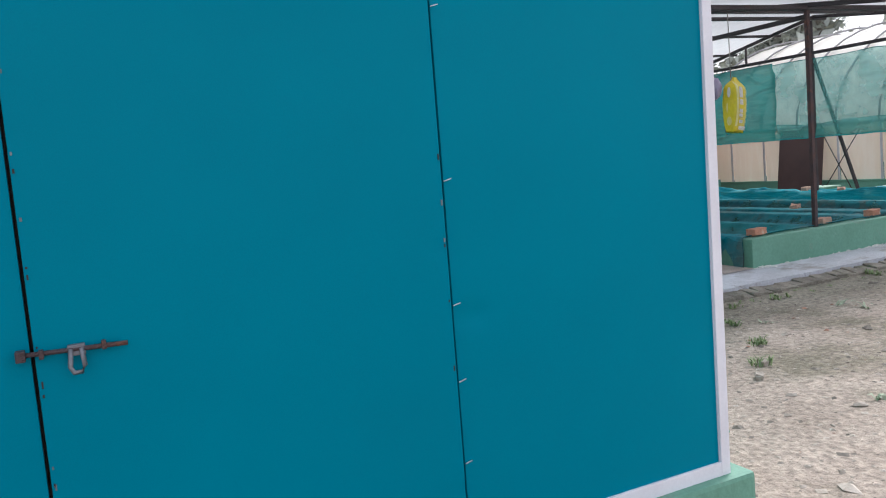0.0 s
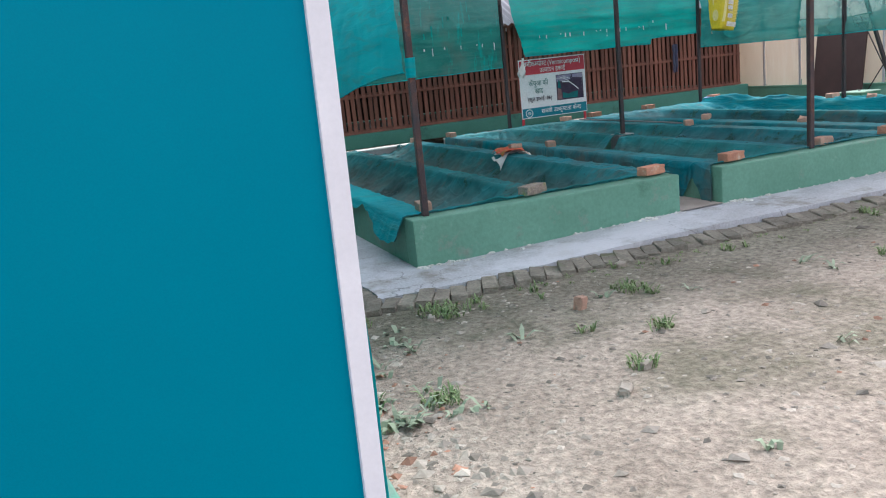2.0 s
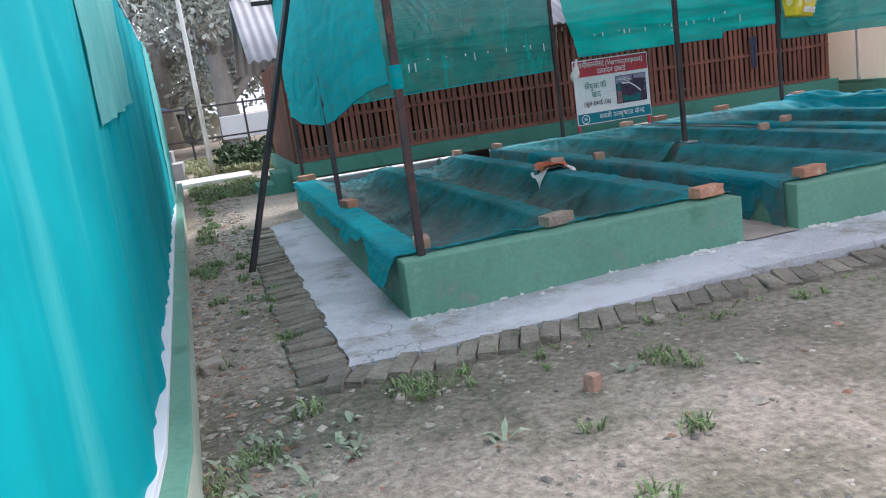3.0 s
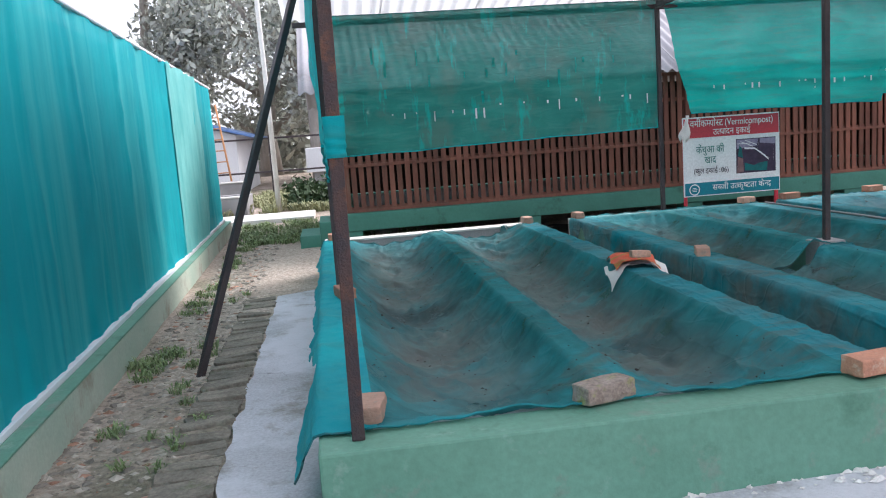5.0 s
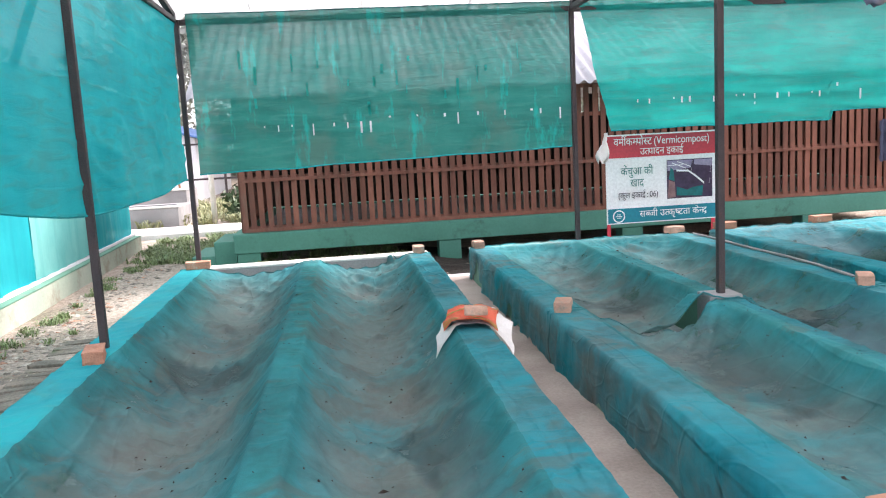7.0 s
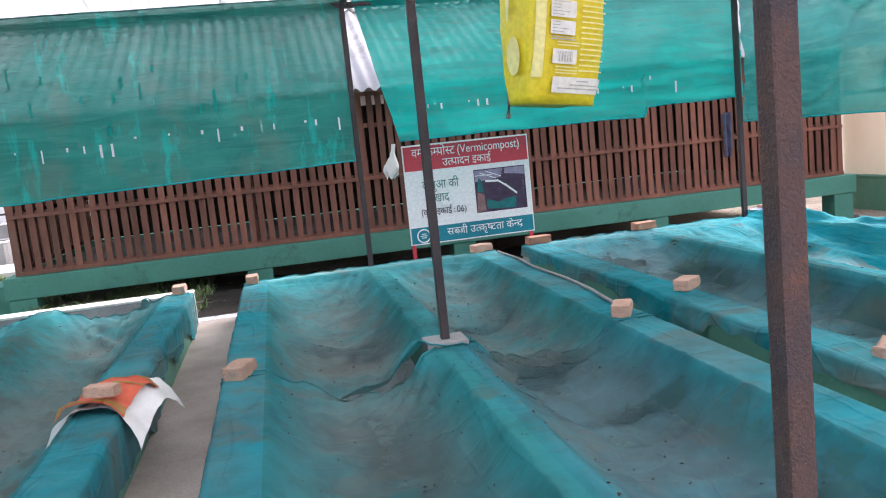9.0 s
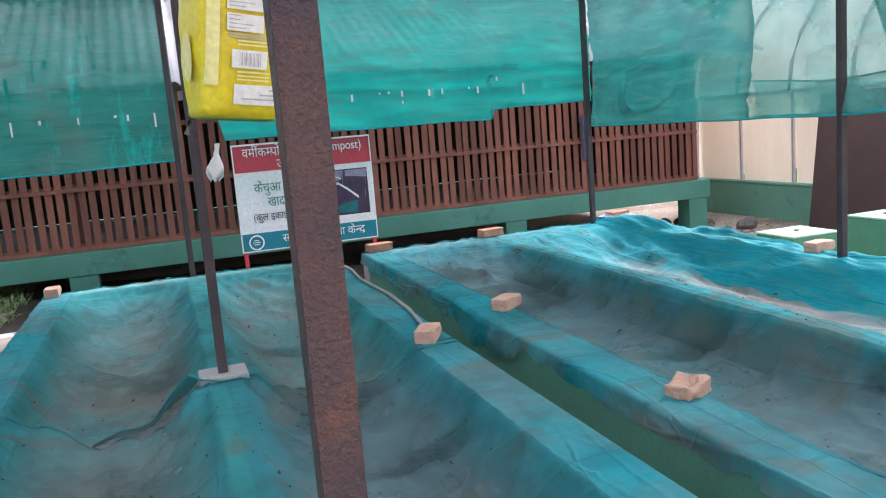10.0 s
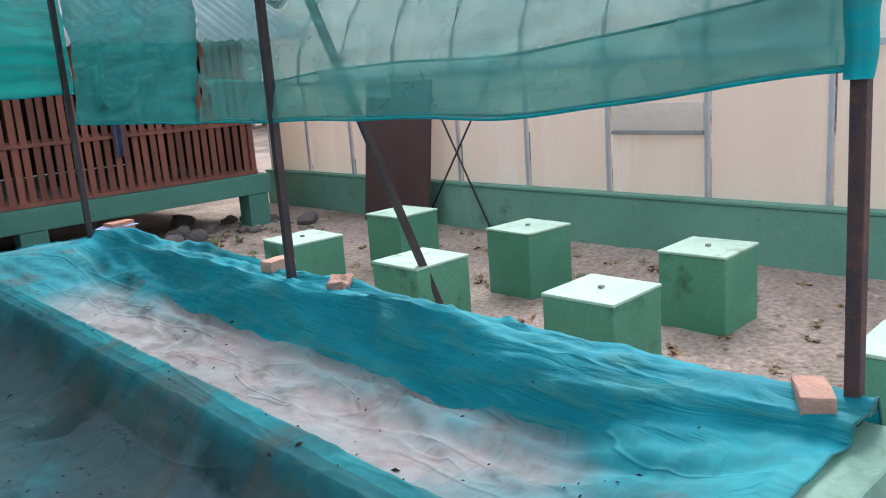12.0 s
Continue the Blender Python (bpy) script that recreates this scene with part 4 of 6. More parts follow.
for k, (ya, h) in enumerate(((14.75, 0.17), (15.03, 0.34))):
    part("step", box(3.28 + 0.28 * k, 14.7, -0.05, 3.56 + 0.28 * k if k == 0 else 3.828, 15.7, h, 0.012), M_DKGREEN, hall)

# ---- shade nets hung round the open shed ----


def hanging(axis, fixed, a, b, top, bottom, bulge, seed, mat, label, swing=0.0, gather=0.0, slant=0.0, light_dashes=(), strips=0, calm=1.0):
    """A net hung from a beam. top and bottom are functions of the place along it."""
    def point(u, v):
        s = a + (b - a) * u + slant * v * (1 - u)
        zt, zb = top(s), bottom(s)
        z = zt + (zb - zt) * v
        hang = bulge * math.sin(math.pi * v) * (0.6 + 0.4 * nz(s * 0.8, seed)) + swing * v
        out = 0.03 * nz(s * 1.4, z * 2.2, seed) + 0.012 * nz(s * 2.4 + z * 5, z * 6 - s * 2, seed + 1)
        out += 0.03 * (0.3 - abs(nz(s * 0.5 + z * 0.8, z * 4.5, seed + 3))) + 0.012 * nz(s * 0.8, z * 13, seed + 5)
        out += max(0.0, 0.13 - abs(nz(s * 1.1 + z * 2.4, z * 2.2 - s * 0.9, seed + 7))) * 0.2 * (0.3 + nz(s * 0.7, z, seed + 8) ** 2 * 4)
        out += max(0.0, 0.1 - abs(nz(s * 0.6, z * 8, seed + 9))) * 0.1
        out += 0.018 * math.sin(s * 9 + 2.5 * nz(s, z, seed)) * v * gather
        out = hang + calm * out
        return Vector((s, fixed + out, z)) if axis == "x" else Vector((fixed + out, s, z))
    nu, nv = max(20, int(abs(b - a) / 0.035)), 52
    ob = tagged(part("shade_net", sheet(point, nu, nv), mat), label, "shade net", "hanging shade nets")
    part("hem", add_tube(bmesh.new(), [point(k / 80, 1.0) for k in range(81)], 0.007, 5), M_NETWEST, ob)
    for k in range(strips):
        p = point(random.uniform(0.1, 0.95), random.uniform(0.2, 0.62))
        w, h = random.uniform(0.008, 0.03), random.uniform(0.05, 0.17)
        strip = sheet(lambda u, v: p + Vector((w * (u - 0.5) + 0.008 * nz(v * 3, k), -0.024 - 0.006 * math.sin(3 * v), -h * v)), 3, 8)
        part("darn", strip, M_NETDENSE, ob, "bright strip of newer net")
    # small white slips stand in for daylight seen between the hall's slats
    for s0, s1, z0 in light_dashes:
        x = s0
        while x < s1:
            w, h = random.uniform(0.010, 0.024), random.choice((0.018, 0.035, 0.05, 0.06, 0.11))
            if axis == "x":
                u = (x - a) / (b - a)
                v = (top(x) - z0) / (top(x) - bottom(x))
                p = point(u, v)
                part("loose_end", box(p.x - w / 2, p.y - 0.022, p.z - h, p.x + w / 2, p.y - 0.018, p.z, 0.001), M_TRIM, ob, "white dash standing in for daylight through the slats")
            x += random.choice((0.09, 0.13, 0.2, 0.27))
    part("top_cord", add_tube(bmesh.new(), [point(k / 40, 0.0) for k in range(41)], 0.006, 5), M_NETFOLD, ob)
    return ob


hanging("x", 12.40, 3.86, 7.56, lambda s: 2.74, lambda s: 1.255 + 0.02 * (s - 3.86) + 0.02 * nz(s * 2, 1), 0.05, 3.0, M_NET, "patched teal shade net hanging in front of the slatted shed", light_dashes=((4.5, 5.6, 1.68), (5.7, 7.45, 1.72)), strips=22)
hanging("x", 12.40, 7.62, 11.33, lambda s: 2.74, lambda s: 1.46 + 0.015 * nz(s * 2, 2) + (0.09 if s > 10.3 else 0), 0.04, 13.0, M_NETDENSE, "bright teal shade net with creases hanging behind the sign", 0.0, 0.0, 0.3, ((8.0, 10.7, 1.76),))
def east_bottom(s):
    return 1.31 + 0.11 * (1 - smooth01(6.4, 7.8, s)) + 0.02 * nz(s * 1.5, 3)


hanging("y", 11.29, 12.40, 10.2, lambda s: 2.62, east_bottom, 0.10, 23.0, M_NETFOLD, "folded teal shade net hanging at the shed corner", 0.0, 0.5)
hanging("y", 11.34, 10.3, 6.38, lambda s: 2.60 - 0.10 * abs(nz(s * 0.6, 5)), east_bottom, 0.12, 25.0, M_NETTHIN, "thin pale teal shade net sagging along the open side")
hanging("y", 11.40, 10.3, 6.38, lambda s: east_bottom(s) + 0.24 + 0.04 * nz(s, 9), lambda s: east_bottom(s) + 0.01, 0.03, 27.0, M_NETTHIN, "doubled lower edge of a thin shade net")


def west_bottom(s):
    return 1.14 + 0.27 * (1 - smooth01(6.4, 9.6, s)) + 0.08 * smooth01(11.0, 12.3, s) + 0.008 * nz(s * 2, 6)


hanging("y", 3.765, 6.36, 12.34, lambda s: 2.68, west_bottom, -0.035, 33.0, M_NETWEST, "teal shade net drooping along the side of the shed", -0.01, 0.6, calm=0.4)



def wrap(x, y, z0, z1, r0, r1, seed, turns=5.0, loose=1.0):
    """Net bunched and tied round a post."""
    def point(u, v):
        a = 2 * math.pi * u
        z = z0 + (z1 - z0) * v
        r = r0 + (r1 - r0) * v ** 0.8 + loose * 0.008 * math.sin(v * turns * 9 + a) * (1 - v) + loose * 0.014 * v * math.sin(3 * a + 2 * z) + loose * 0.016 * nz(math.cos(a) * 2, math.sin(a) * 2, z * 3 + seed)
        return Vector((x + r * math.cos(a), y + r * math.sin(a), z))
    return tagged(part("tied_net", sheet(point, 24, 40), M_NETWEST), "end of a teal shade net bunched round a post", "shade net", "tied net ends")


wrap(3.803, 6.335, 1.37, 1.51, 0.0345, 0.037, 2.0, 3.0, 0.22)
wrap(11.37, 6.40, 1.40, 1.95, 0.040, 0.055, 5.0, 2.0, 0.5)

# ---- sign board ----
SX0, SX1, SY, SZ0, SZ1 = 7.98, 9.22, 12.78, 0.46, 1.41
sign = thing("sign_board", (8.6, SY, 0.0), "white, red and teal printed sign board on red legs", "sign")
for x in (SX0 + 0.03, SX1 - 0.03):
    part("leg", add_bar(bmesh.new(), (x, SY + 0.03, -0.1), (x, SY + 0.03, SZ1 - 0.05), 0.035, 0.035), M_SIGNRED, sign, "red painted leg")
part("board", box(SX0, SY - 0.004, SZ0, SX1, SY + 0.008, SZ1, 0.002), M_SIGNWHITE, sign)
part("header_band", box(SX0 + 0.012, SY - 0.009, 1.165, SX1 - 0.012, SY - 0.0045, SZ1 - 0.015), M_SIGNRED, sign, "red header band")
part("footer_band", box(SX0 + 0.012, SY - 0.009, SZ0 + 0.012, SX1 - 0.012, SY - 0.0045, 0.625), M_SIGNTEAL, sign, "teal footer band")
M_PHOTODARK = material("dark_violet_print", (0.035, 0.02, 0.05), (0.06, 0.035, 0.08), 0.4, 14.0, 40.0, 0.0)
M_PHOTOTEAL = material("teal_photo_tone", (0.0, 0.16, 0.17), (0.0, 0.11, 0.12), 0.4, 14.0, 40.0, 0.0)
M_PHOTOLILAC = material("lilac_photo_tone", (0.34, 0.30, 0.42), (0.22, 0.19, 0.30), 0.4, 18.0, 40.0, 0.0)
M_PHOTOPINK = material("dusky_pink_photo_tone", (0.30, 0.17, 0.17), (0.2, 0.11, 0.12), 0.4, 18.0, 40.0, 0.0)
photo = part("photograph", box(8.655, SY - 0.009, 0.70, 9.165, SY - 0.0045, 1.115), M_PHOTODARK, sign, "dark printed photograph of a covered bed")


def photo_tone(points, mat, lift=0.0):
    """A flat patch of the photograph: corners as fractions of its width and height."""
    bm = bmesh.new()
    bm.faces.new([bm.verts.new((8.66 + 0.5 * x, SY - 0.0105 - lift, 0.705 + 0.405 * z)) for x, z in points])
    part("photo_tone", bm, mat, photo)


photo_tone(((0.0, 0.72), (0.52, 0.78), (0.56, 0.99), (0.0, 0.99)), M_PHOTOLILAC)
photo_tone(((0.6, 0.86), (1.0, 0.8), (1.0, 0.99), (0.6, 0.99)), M_PHOTOLILAC)
photo_tone(((0.2, 0.06), (0.78, 0.02), (0.8, 0.3), (0.56, 0.26), (0.44, 0.2), (0.2, 0.3)), M_PHOTOTEAL)
photo_tone(((0.0, 0.0), (0.18, 0.02), (0.16, 0.42), (0.03, 0.48)), M_PHOTOPINK)
photo_tone(((0.03, 0.5), (0.16, 0.44), (0.13, 0.75), (0.07, 0.82)), M_PHOTOTEAL, 0.001)
for x0, z0, x1, z1, w in ((0.2, 0.7, 0.46, 0.68, 0.05), (0.44, 0.7, 0.62, 0.54, 0.05), (0.6, 0.56, 0.82, 0.33, 0.06), (0.1, 0.92, 0.42, 0.76, 0.02), (0.22, 0.95, 0.52, 0.8, 0.02), (0.0, 0.86, 0.34, 0.86, 0.015), (0.53, 0.6, 0.56, 0.98, 0.02), (0.94, 0.3, 0.97, 0.8, 0.03)):
    photo_tone(((x0, z0), (x1, z1), (x1, z1 + w), (x0, z0 + w)), M_SIGNWHITE, 0.002)


def glyphs(text, bold):
    curve = bpy.data.curves.new("lettering", "FONT")
    curve.body, curve.size, curve.extrude, curve.offset = text, 1.0, 0.012, bold
    tmp = bpy.data.objects.new("lettering_source", curve)
    scene.collection.objects.link(tmp)
    bpy.context.view_layer.update()
    me = bpy.data.meshes.new_from_object(tmp.evaluated_get(bpy.context.evaluated_depsgraph_get()))
    bpy.data.objects.remove(tmp)
    bm = bmesh.new()
    bm.from_mesh(me)
    bpy.data.meshes.remove(me)
    return bm


def lettering(pieces, x, z, size, mat, width, bold=0.0):
    """Flat letters on the board, centred on x. A piece in angle brackets is a letter that loses its stem and joins the next;
    ^ sets the hook of a joined r over the letter before it, _ a small stroke under it, a blank a gap."""
    whole, at_x = bmesh.new(), 0.0
    for piece in pieces:
        if piece == " ":
            at_x += 0.26
            continue
        if piece in "^_":
            hook = bmesh.new()
            if piece == "^":
                add_tube(hook, [(at_x - 0.1, 0.66, 0), (at_x - 0.11, 0.76, 0), (at_x - 0.04, 0.84, 0), (at_x + 0.02, 0.79, 0)], 0.026, 6)
            else:
                add_tube(hook, [(at_x - 0.14, 0.05, 0), (at_x - 0.28, -0.1, 0)], 0.03, 6)
            merge(whole, hook)
            continue
        half = piece.startswith("<")
        bm = glyphs(piece.strip("<>"), bold)
        lo, hi = min(v.co.x for v in bm.verts), max(v.co.x for v in bm.verts)
        if half:
            hi = lo + (hi - lo) * 0.74
            bmesh.ops.bisect_plane(bm, geom=bm.verts[:] + bm.edges[:] + bm.faces[:], plane_co=(hi, 0, 0), plane_no=(1, 0, 0), clear_outer=True)
        bmesh.ops.translate(bm, vec=(at_x - lo, 0, 0), verts=bm.verts[:])
        at_x += hi - lo - (0.03 if half else 0.0)
        merge(whole, bm)
    lo, hi = min(v.co.x for v in whole.verts), max(v.co.x for v in whole.verts)
    for v in whole.verts:
        v.co = Vector((x + ((v.co.x - lo) / (hi - lo) - 0.5) * width, SY - 0.0125 - 0.1 * v.co.z, z + v.co.y * size))
    return part("lettering", whole, mat, sign)


lettering(["व", "मी", "^", "क", "<म>", "पो", "<स>", "ट", " ", "(Vermicompost)"], 8.6, 1.295, 0.115, M_SIGNWHITE, 1.06)
lettering(["उ", "<त>", "पादन", " ", "इकाई"], 8.6, 1.19, 0.105, M_SIGNWHITE, 0.48)
lettering(["केंचुआ", " ", "की"], 8.32, 0.98, 0.12, M_SIGNGREEN, 0.36)
lettering(["खाद"], 8.32, 0.855, 0.12, M_SIGNGREEN, 0.15)
lettering(["(कुल", " ", "इकाई", " ", ":", " ", "06)"], 8.33, 0.735, 0.09, M_SIGNDARK, 0.44)
lettering(["स", "<ब>", "जी", " ", "उ", "<त>", "कृ", "<ष>", "टता", " ", "के", "<न>", "द", "_"], 8.72, 0.525, 0.1, M_SIGNWHITE, 0.76)


def ring(x, z, r0, r1, n=28):
    bm = bmesh.new()
    a = [(math.cos(2 * math.pi * k / n), math.sin(2 * math.pi * k / n)) for k in range(n)]
    o = [bm.verts.new((x + r1 * c, SY - 0.0125, z + r1 * s)) for c, s in a]
    i = [bm.verts.new((x + r0 * c, SY - 0.0125, z + r0 * s)) for c, s in a]
    for k in range(n):
        bm.faces.new((o[k], o[(k + 1) % n], i[(k + 1) % n], i[k]))
    return bm


part("emblem", ring(8.11, 0.543, 0.055, 0.068), M_SIGNWHITE, sign, "round white emblem")
part("emblem", ring(8.11, 0.543, 0.0, 0.046), M_SIGNTEAL, sign)
for dz, w in ((0.018, 0.02), (0.0, 0.034), (-0.018, 0.024)):
    part("emblem_bar", box(8.11 - w, SY - 0.0145, 0.54 + dz, 8.11 + w, SY - 0.0128, 0.547 + dz), M_SIGNWHITE, sign)

# ---- net house beside the walk: sheet front with a bolted door, netted long side ----
net_house = thing("net_house", (0.5, 8.0, 0.0), "teal net house with white trim on a pale green base", "net house")
NX, NY, NTOP = 2.192, 2.43, 2.43
part("base_wall", box(-6.0, NY - 0.06, -0.3, NX + 0.12, NY + 0.12, 0.13, 0.02), M_GREEN, net_house)
part("base_wall", box(NX - 0.05, NY + 0.122, -0.3, NX + 0.14, 17.35, 0.222, 0.012), M_PALEGREEN, net_house, "faded pale green base wall")
part("wall_cap", box(NX - 0.05, NY + 0.122, 0.224, NX + 0.145, 17.35, 0.24, 0.008), M_GREEN, net_house, "worn green painted ledge")
part("front_panel", box(1.055, NY + 0.006, 0.15, NX - 0.002, NY + 0.03, 2.9, 0.003), M_SHEET, net_house)


def skin(x0, x1, z0, z1, y, dents, seed):
    """A thin metal sheet with slight waves and dents."""
    def point(u, v):
        x, z = x0 + (x1 - x0) * u, z0 + (z1 - z0) * v
        d = 0.0022 * nz(x * 1.3, z * 0.9, seed) + 0.0006 * nz(x * 5, z * 4, seed)
        for dx, dz, r, k in dents:
            d += k * math.exp(-((x - dx) / (r * 1.8)) ** 2 - ((z - dz) / r) ** 2)
        return Vector((x, y + d, z))
    return sheet(point, 60, 110)


part("panel_skin", skin(1.055, NX - 0.012, 0.15, 2.9, NY - 0.002, ((1.13, 0.955, 0.035, 0.008), (1.6, 1.9, 0.2, 0.003)), 2.0), M_SHEET, net_house)
door = part("door", box(-0.18, NY - 0.006, 0.15, 1.045, NY + 0.03, 2.9, 0.004), M_SHEET, net_house, "teal sheet door with a rusty bolt")
part("front_panel", box(-6.0, NY, 0.15, -0.189, NY + 0.03, 2.9, 0.003), M_SHEET, net_house)
part("door_skin", skin(-0.178, 1.045, 0.15, 2.9, NY - 0.009, ((1.0, 1.2, 0.02, 0.004), (0.5, 1.7, 0.3, 0.004), (1.01, 0.37, 0.03, 0.005)), 6.0), M_SHEET, door)
part("front_lining", box(-6.0, NY + 0.04, 0.15, NX - 0.06, NY + 0.06, 2.9), M_DARKWOOD, net_house)
part("bottom_trim", box(1.055, NY - 0.016, 0.124, NX + 0.03, NY - 0.001, 0.185, 0.003), M_TRIM, net_house, "white bottom trim")
part("corner_trim", box(NX - 0.012, NY - 0.018, 0.14, NX + 0.034, NY + 0.02, 2.9, 0.003), M_TRIM, net_house, "white corner trim")
rd = random.Random(12)
for k in range(26):
    z = rd.uniform(0.2, 2.3)
    x = rd.choice((-0.172, -0.17, 1.038))
    part("paint_chip", box(x - rd.uniform(0.001, 0.003), NY - 0.0115, z, x + rd.uniform(0.001, 0.004), NY - 0.0098, z + rd.uniform(0.004, 0.02), 0.0), rd.choice((M_HASP, M_DARKWOOD)), door)
bolt = part("bolt", add_tube(bmesh.new(), [(-0.22, NY - 0.024, 1.072), (0.05, NY - 0.024, 1.062)], 0.0065), M_RUSTSTEEL, door, "rusty sliding bolt")
loop = [(-0.092, NY - 0.03, 1.07), (-0.098, NY - 0.032, 1.022), (-0.09, NY - 0.034, 1.006), (-0.07, NY - 0.034, 1.006), (-0.062, NY - 0.032, 1.022), (-0.066, NY - 0.03, 1.07)]
part("hasp", add_tube(bmesh.new(), loop, 0.0065, 8), M_HASP, door, "grey steel hasp loop")
part("hasp_plate", box(-0.1, NY - 0.028, 1.05, -0.056, NY - 0.0095, 1.08, 0.003), M_HASP, door)
for bx in (-0.163, -0.01):
    part("bolt_bracket", box(bx - 0.006, NY - 0.033, 1.055, bx + 0.006, NY - 0.0095, 1.079, 0.003), M_RUSTSTEEL, door)
part("keeper", box(-0.224, NY - 0.033, 1.055, -0.2, NY - 0.0005, 1.084, 0.003), M_RUSTSTEEL, door)
for z in (0.46, 0.742, 1.0, 1.41, 1.965):
    part("rivet", add_bar(bmesh.new(), (1.053, NY - 0.008, z), (1.08, NY - 0.007, z + 0.006), 0.003, 0.003), M_GALV, door)


def fence_strip(ya, yb, za, zb, seed, mat, out=0.0, tilt=0.0):
    def point(u, v):
        y, z = ya + (yb - ya) * u, za + tilt * u + 0.012 * nz(u * 9, seed) + (zb - za - tilt * u) * v
        front = 0.016 * math.exp(-((y - 2.47) / 0.25) ** 2)
        return Vector((NX + 0.02 + front + out + 0.05 * max(0.0, 0.4 - abs(nz(y * 1.9 + z * 0.2, z * 0.3, seed + 9)) * 5) + 0.02 * nz(y * 2.2, z * 0.5, seed) + (0.004 + 0.016 * smooth01(6.5, 8.5, y)) * nz(y * 3.6, z * 0.5, seed) + 0.006 * smooth01(6.5, 8.5, y) * nz(y * 13, z * 0.6, seed + 7) + 0.006 * nz(y * 3 + z * 4, z * 3, seed + 2), y, z))
    return part("net_wall", sheet(point, max(8, int((yb - ya) / 0.035)), 30), mat, net_house, "teal shade net tied to a frame")


fence_strip(2.47, 17.3, 0.26, NTOP, 41.0, M_FENCENET)
fence_strip(4.95, 7.5, 1.385, NTOP, 47.0, M_FENCEPALE, 0.024, 0.15)
fence_strip(12.9, 15.2, 0.28, NTOP, 43.0, M_FENCEPALE, 0.024)
part("top_rail", add_tube(bmesh.new(), [(NX + 0.015, 2.5, NTOP), (NX + 0.015, 17.32, NTOP)], 0.02), M_TRIM, net_house, "white top rail")
part("bottom_rail", box(NX + 0.01, 2.5, 0.241, NX + 0.06, 17.32, 0.275, 0.004), M_TRIM, net_house, "white batten")
part("roof_net", box(-6.0, NY + 0.06, NTOP - 0.02, NX - 0.3, 16.1, NTOP - 0.005), M_FENCENET, net_house)
part("inner_lining", box(NX - 0.42, NY + 0.13, 0.0, NX - 0.4, 16.0, NTOP - 0.03), M_FENCENET, net_house)
part("far_net", box(-6.0, 16.1, 0.0, NX - 0.3, 16.13, NTOP), M_FENCENET, net_house)


def fit_to_view(ob):
    """The long side runs slightly inwards; the front sheets are skewed to fit the camera's view."""
    ys = [v.co.y for v in ob.data.vertices]
    if max(ys) < NY + 0.08:
        for v in ob.data.vertices:
            v.co.x += 0.014 * (v.co.z - 0.6)
    elif max(ys) > 5.0 and max(v.co.x for v in ob.data.vertices) > NX - 0.2:
        for v in ob.data.vertices:
            if v.co.x > NX - 0.3:
                near = 1 - smooth01(2.5, 4.5, v.co.y)
                v.co.x += (0.03 - 0.03 * (max(v.co.y, 4.5) - 7.0)) * (1 - near) + (0.03 if v.co.z < 0.26 else 0.0) * near


for piece in net_house.children_recursive:
    if piece.name.split(".")[0] in ("base_wall", "wall_cap", "net_wall", "top_rail", "bottom_rail"):
        if piece.name.split(".")[0] != "net_wall" and len(piece.data.vertices) < 200:
            cut = bmesh.new()
            cut.from_mesh(piece.data)
            bmesh.ops.bisect_plane(cut, geom=cut.verts[:] + cut.edges[:] + cut.faces[:], plane_co=(0, 4.5, 0), plane_no=(0, 1, 0))
            bmesh.ops.bisect_plane(cut, geom=cut.verts[:] + cut.edges[:] + cut.faces[:], plane_co=(0, 3.5, 0), plane_no=(0, 1, 0))
            cut.to_mesh(piece.data)
            cut.free()
        fit_to_view(piece)
    elif piece.name.split(".")[0] in ("front_panel", "panel_skin", "door", "door_skin", "corner_trim", "paint_chip", "rivet", "bolt", "hasp", "hasp_plate", "bolt_bracket", "keeper"):
        fit_to_view(piece)

# ---- polythene tunnel house on the far side ----
poly = thing("polytunnel", (18.5, 6.0, -0.2), "yellowed polythene greenhouse with arched roof on a green base wall", "greenhouse")
GX, GY0, GY1, GE = 15.15, -8.0, 16.16, 1.5
part("base_wall", box(GX, GY0, -0.5, GX + 0.2, GY1, 0.27, 0.015), M_BASEGREEN, poly)
part("wall_cap", box(GX - 0.012, GY0, 0.272, GX + 0.21, GY1, 0.30, 0.006), M_BASEGREEN, poly)
part("end_base", box(GX + 0.202, GY1 - 0.2, -0.5, GX + 8.0, GY1, 0.27, 0.015), M_DKGREEN, poly)
ys = [GY1 - 0.06 - 1.01 * k for k in range(24)]
for k, y in enumerate(ys):
    part("mullion", add_bar(bmesh.new(), (GX + 0.1, y, 0.30), (GX + 0.1, y, GE), 0.036, 0.036), M_GALV, poly)
    if k:
        ya, yb = y + 0.03, ys[k - 1] - 0.03
        pane = sheet(lambda u, v: Vector((GX + 0.12 + 0.012 * nz(u * 8 + k, v * 2, 5), ya + (yb - ya) * u, 0.30 + (GE - 0.30) * v)), 16, 10)
        part("side_pane", pane, M_POLY, poly)
    arch = [(GX + 4.1 - 4.06 * math.cos(a), y, GE + 2.38 * math.sin(a)) for a in [math.pi * j / 20 for j in range(21)]]
    part("arch_rib", add_tube(bmesh.new(), arch, 0.022, 8), M_GREYCONC, poly)
part("eave_rail", add_bar(bmesh.new(), (GX + 0.09, GY0, GE), (GX + 0.09, GY1, GE), 0.05, 0.05), M_GALV, poly)
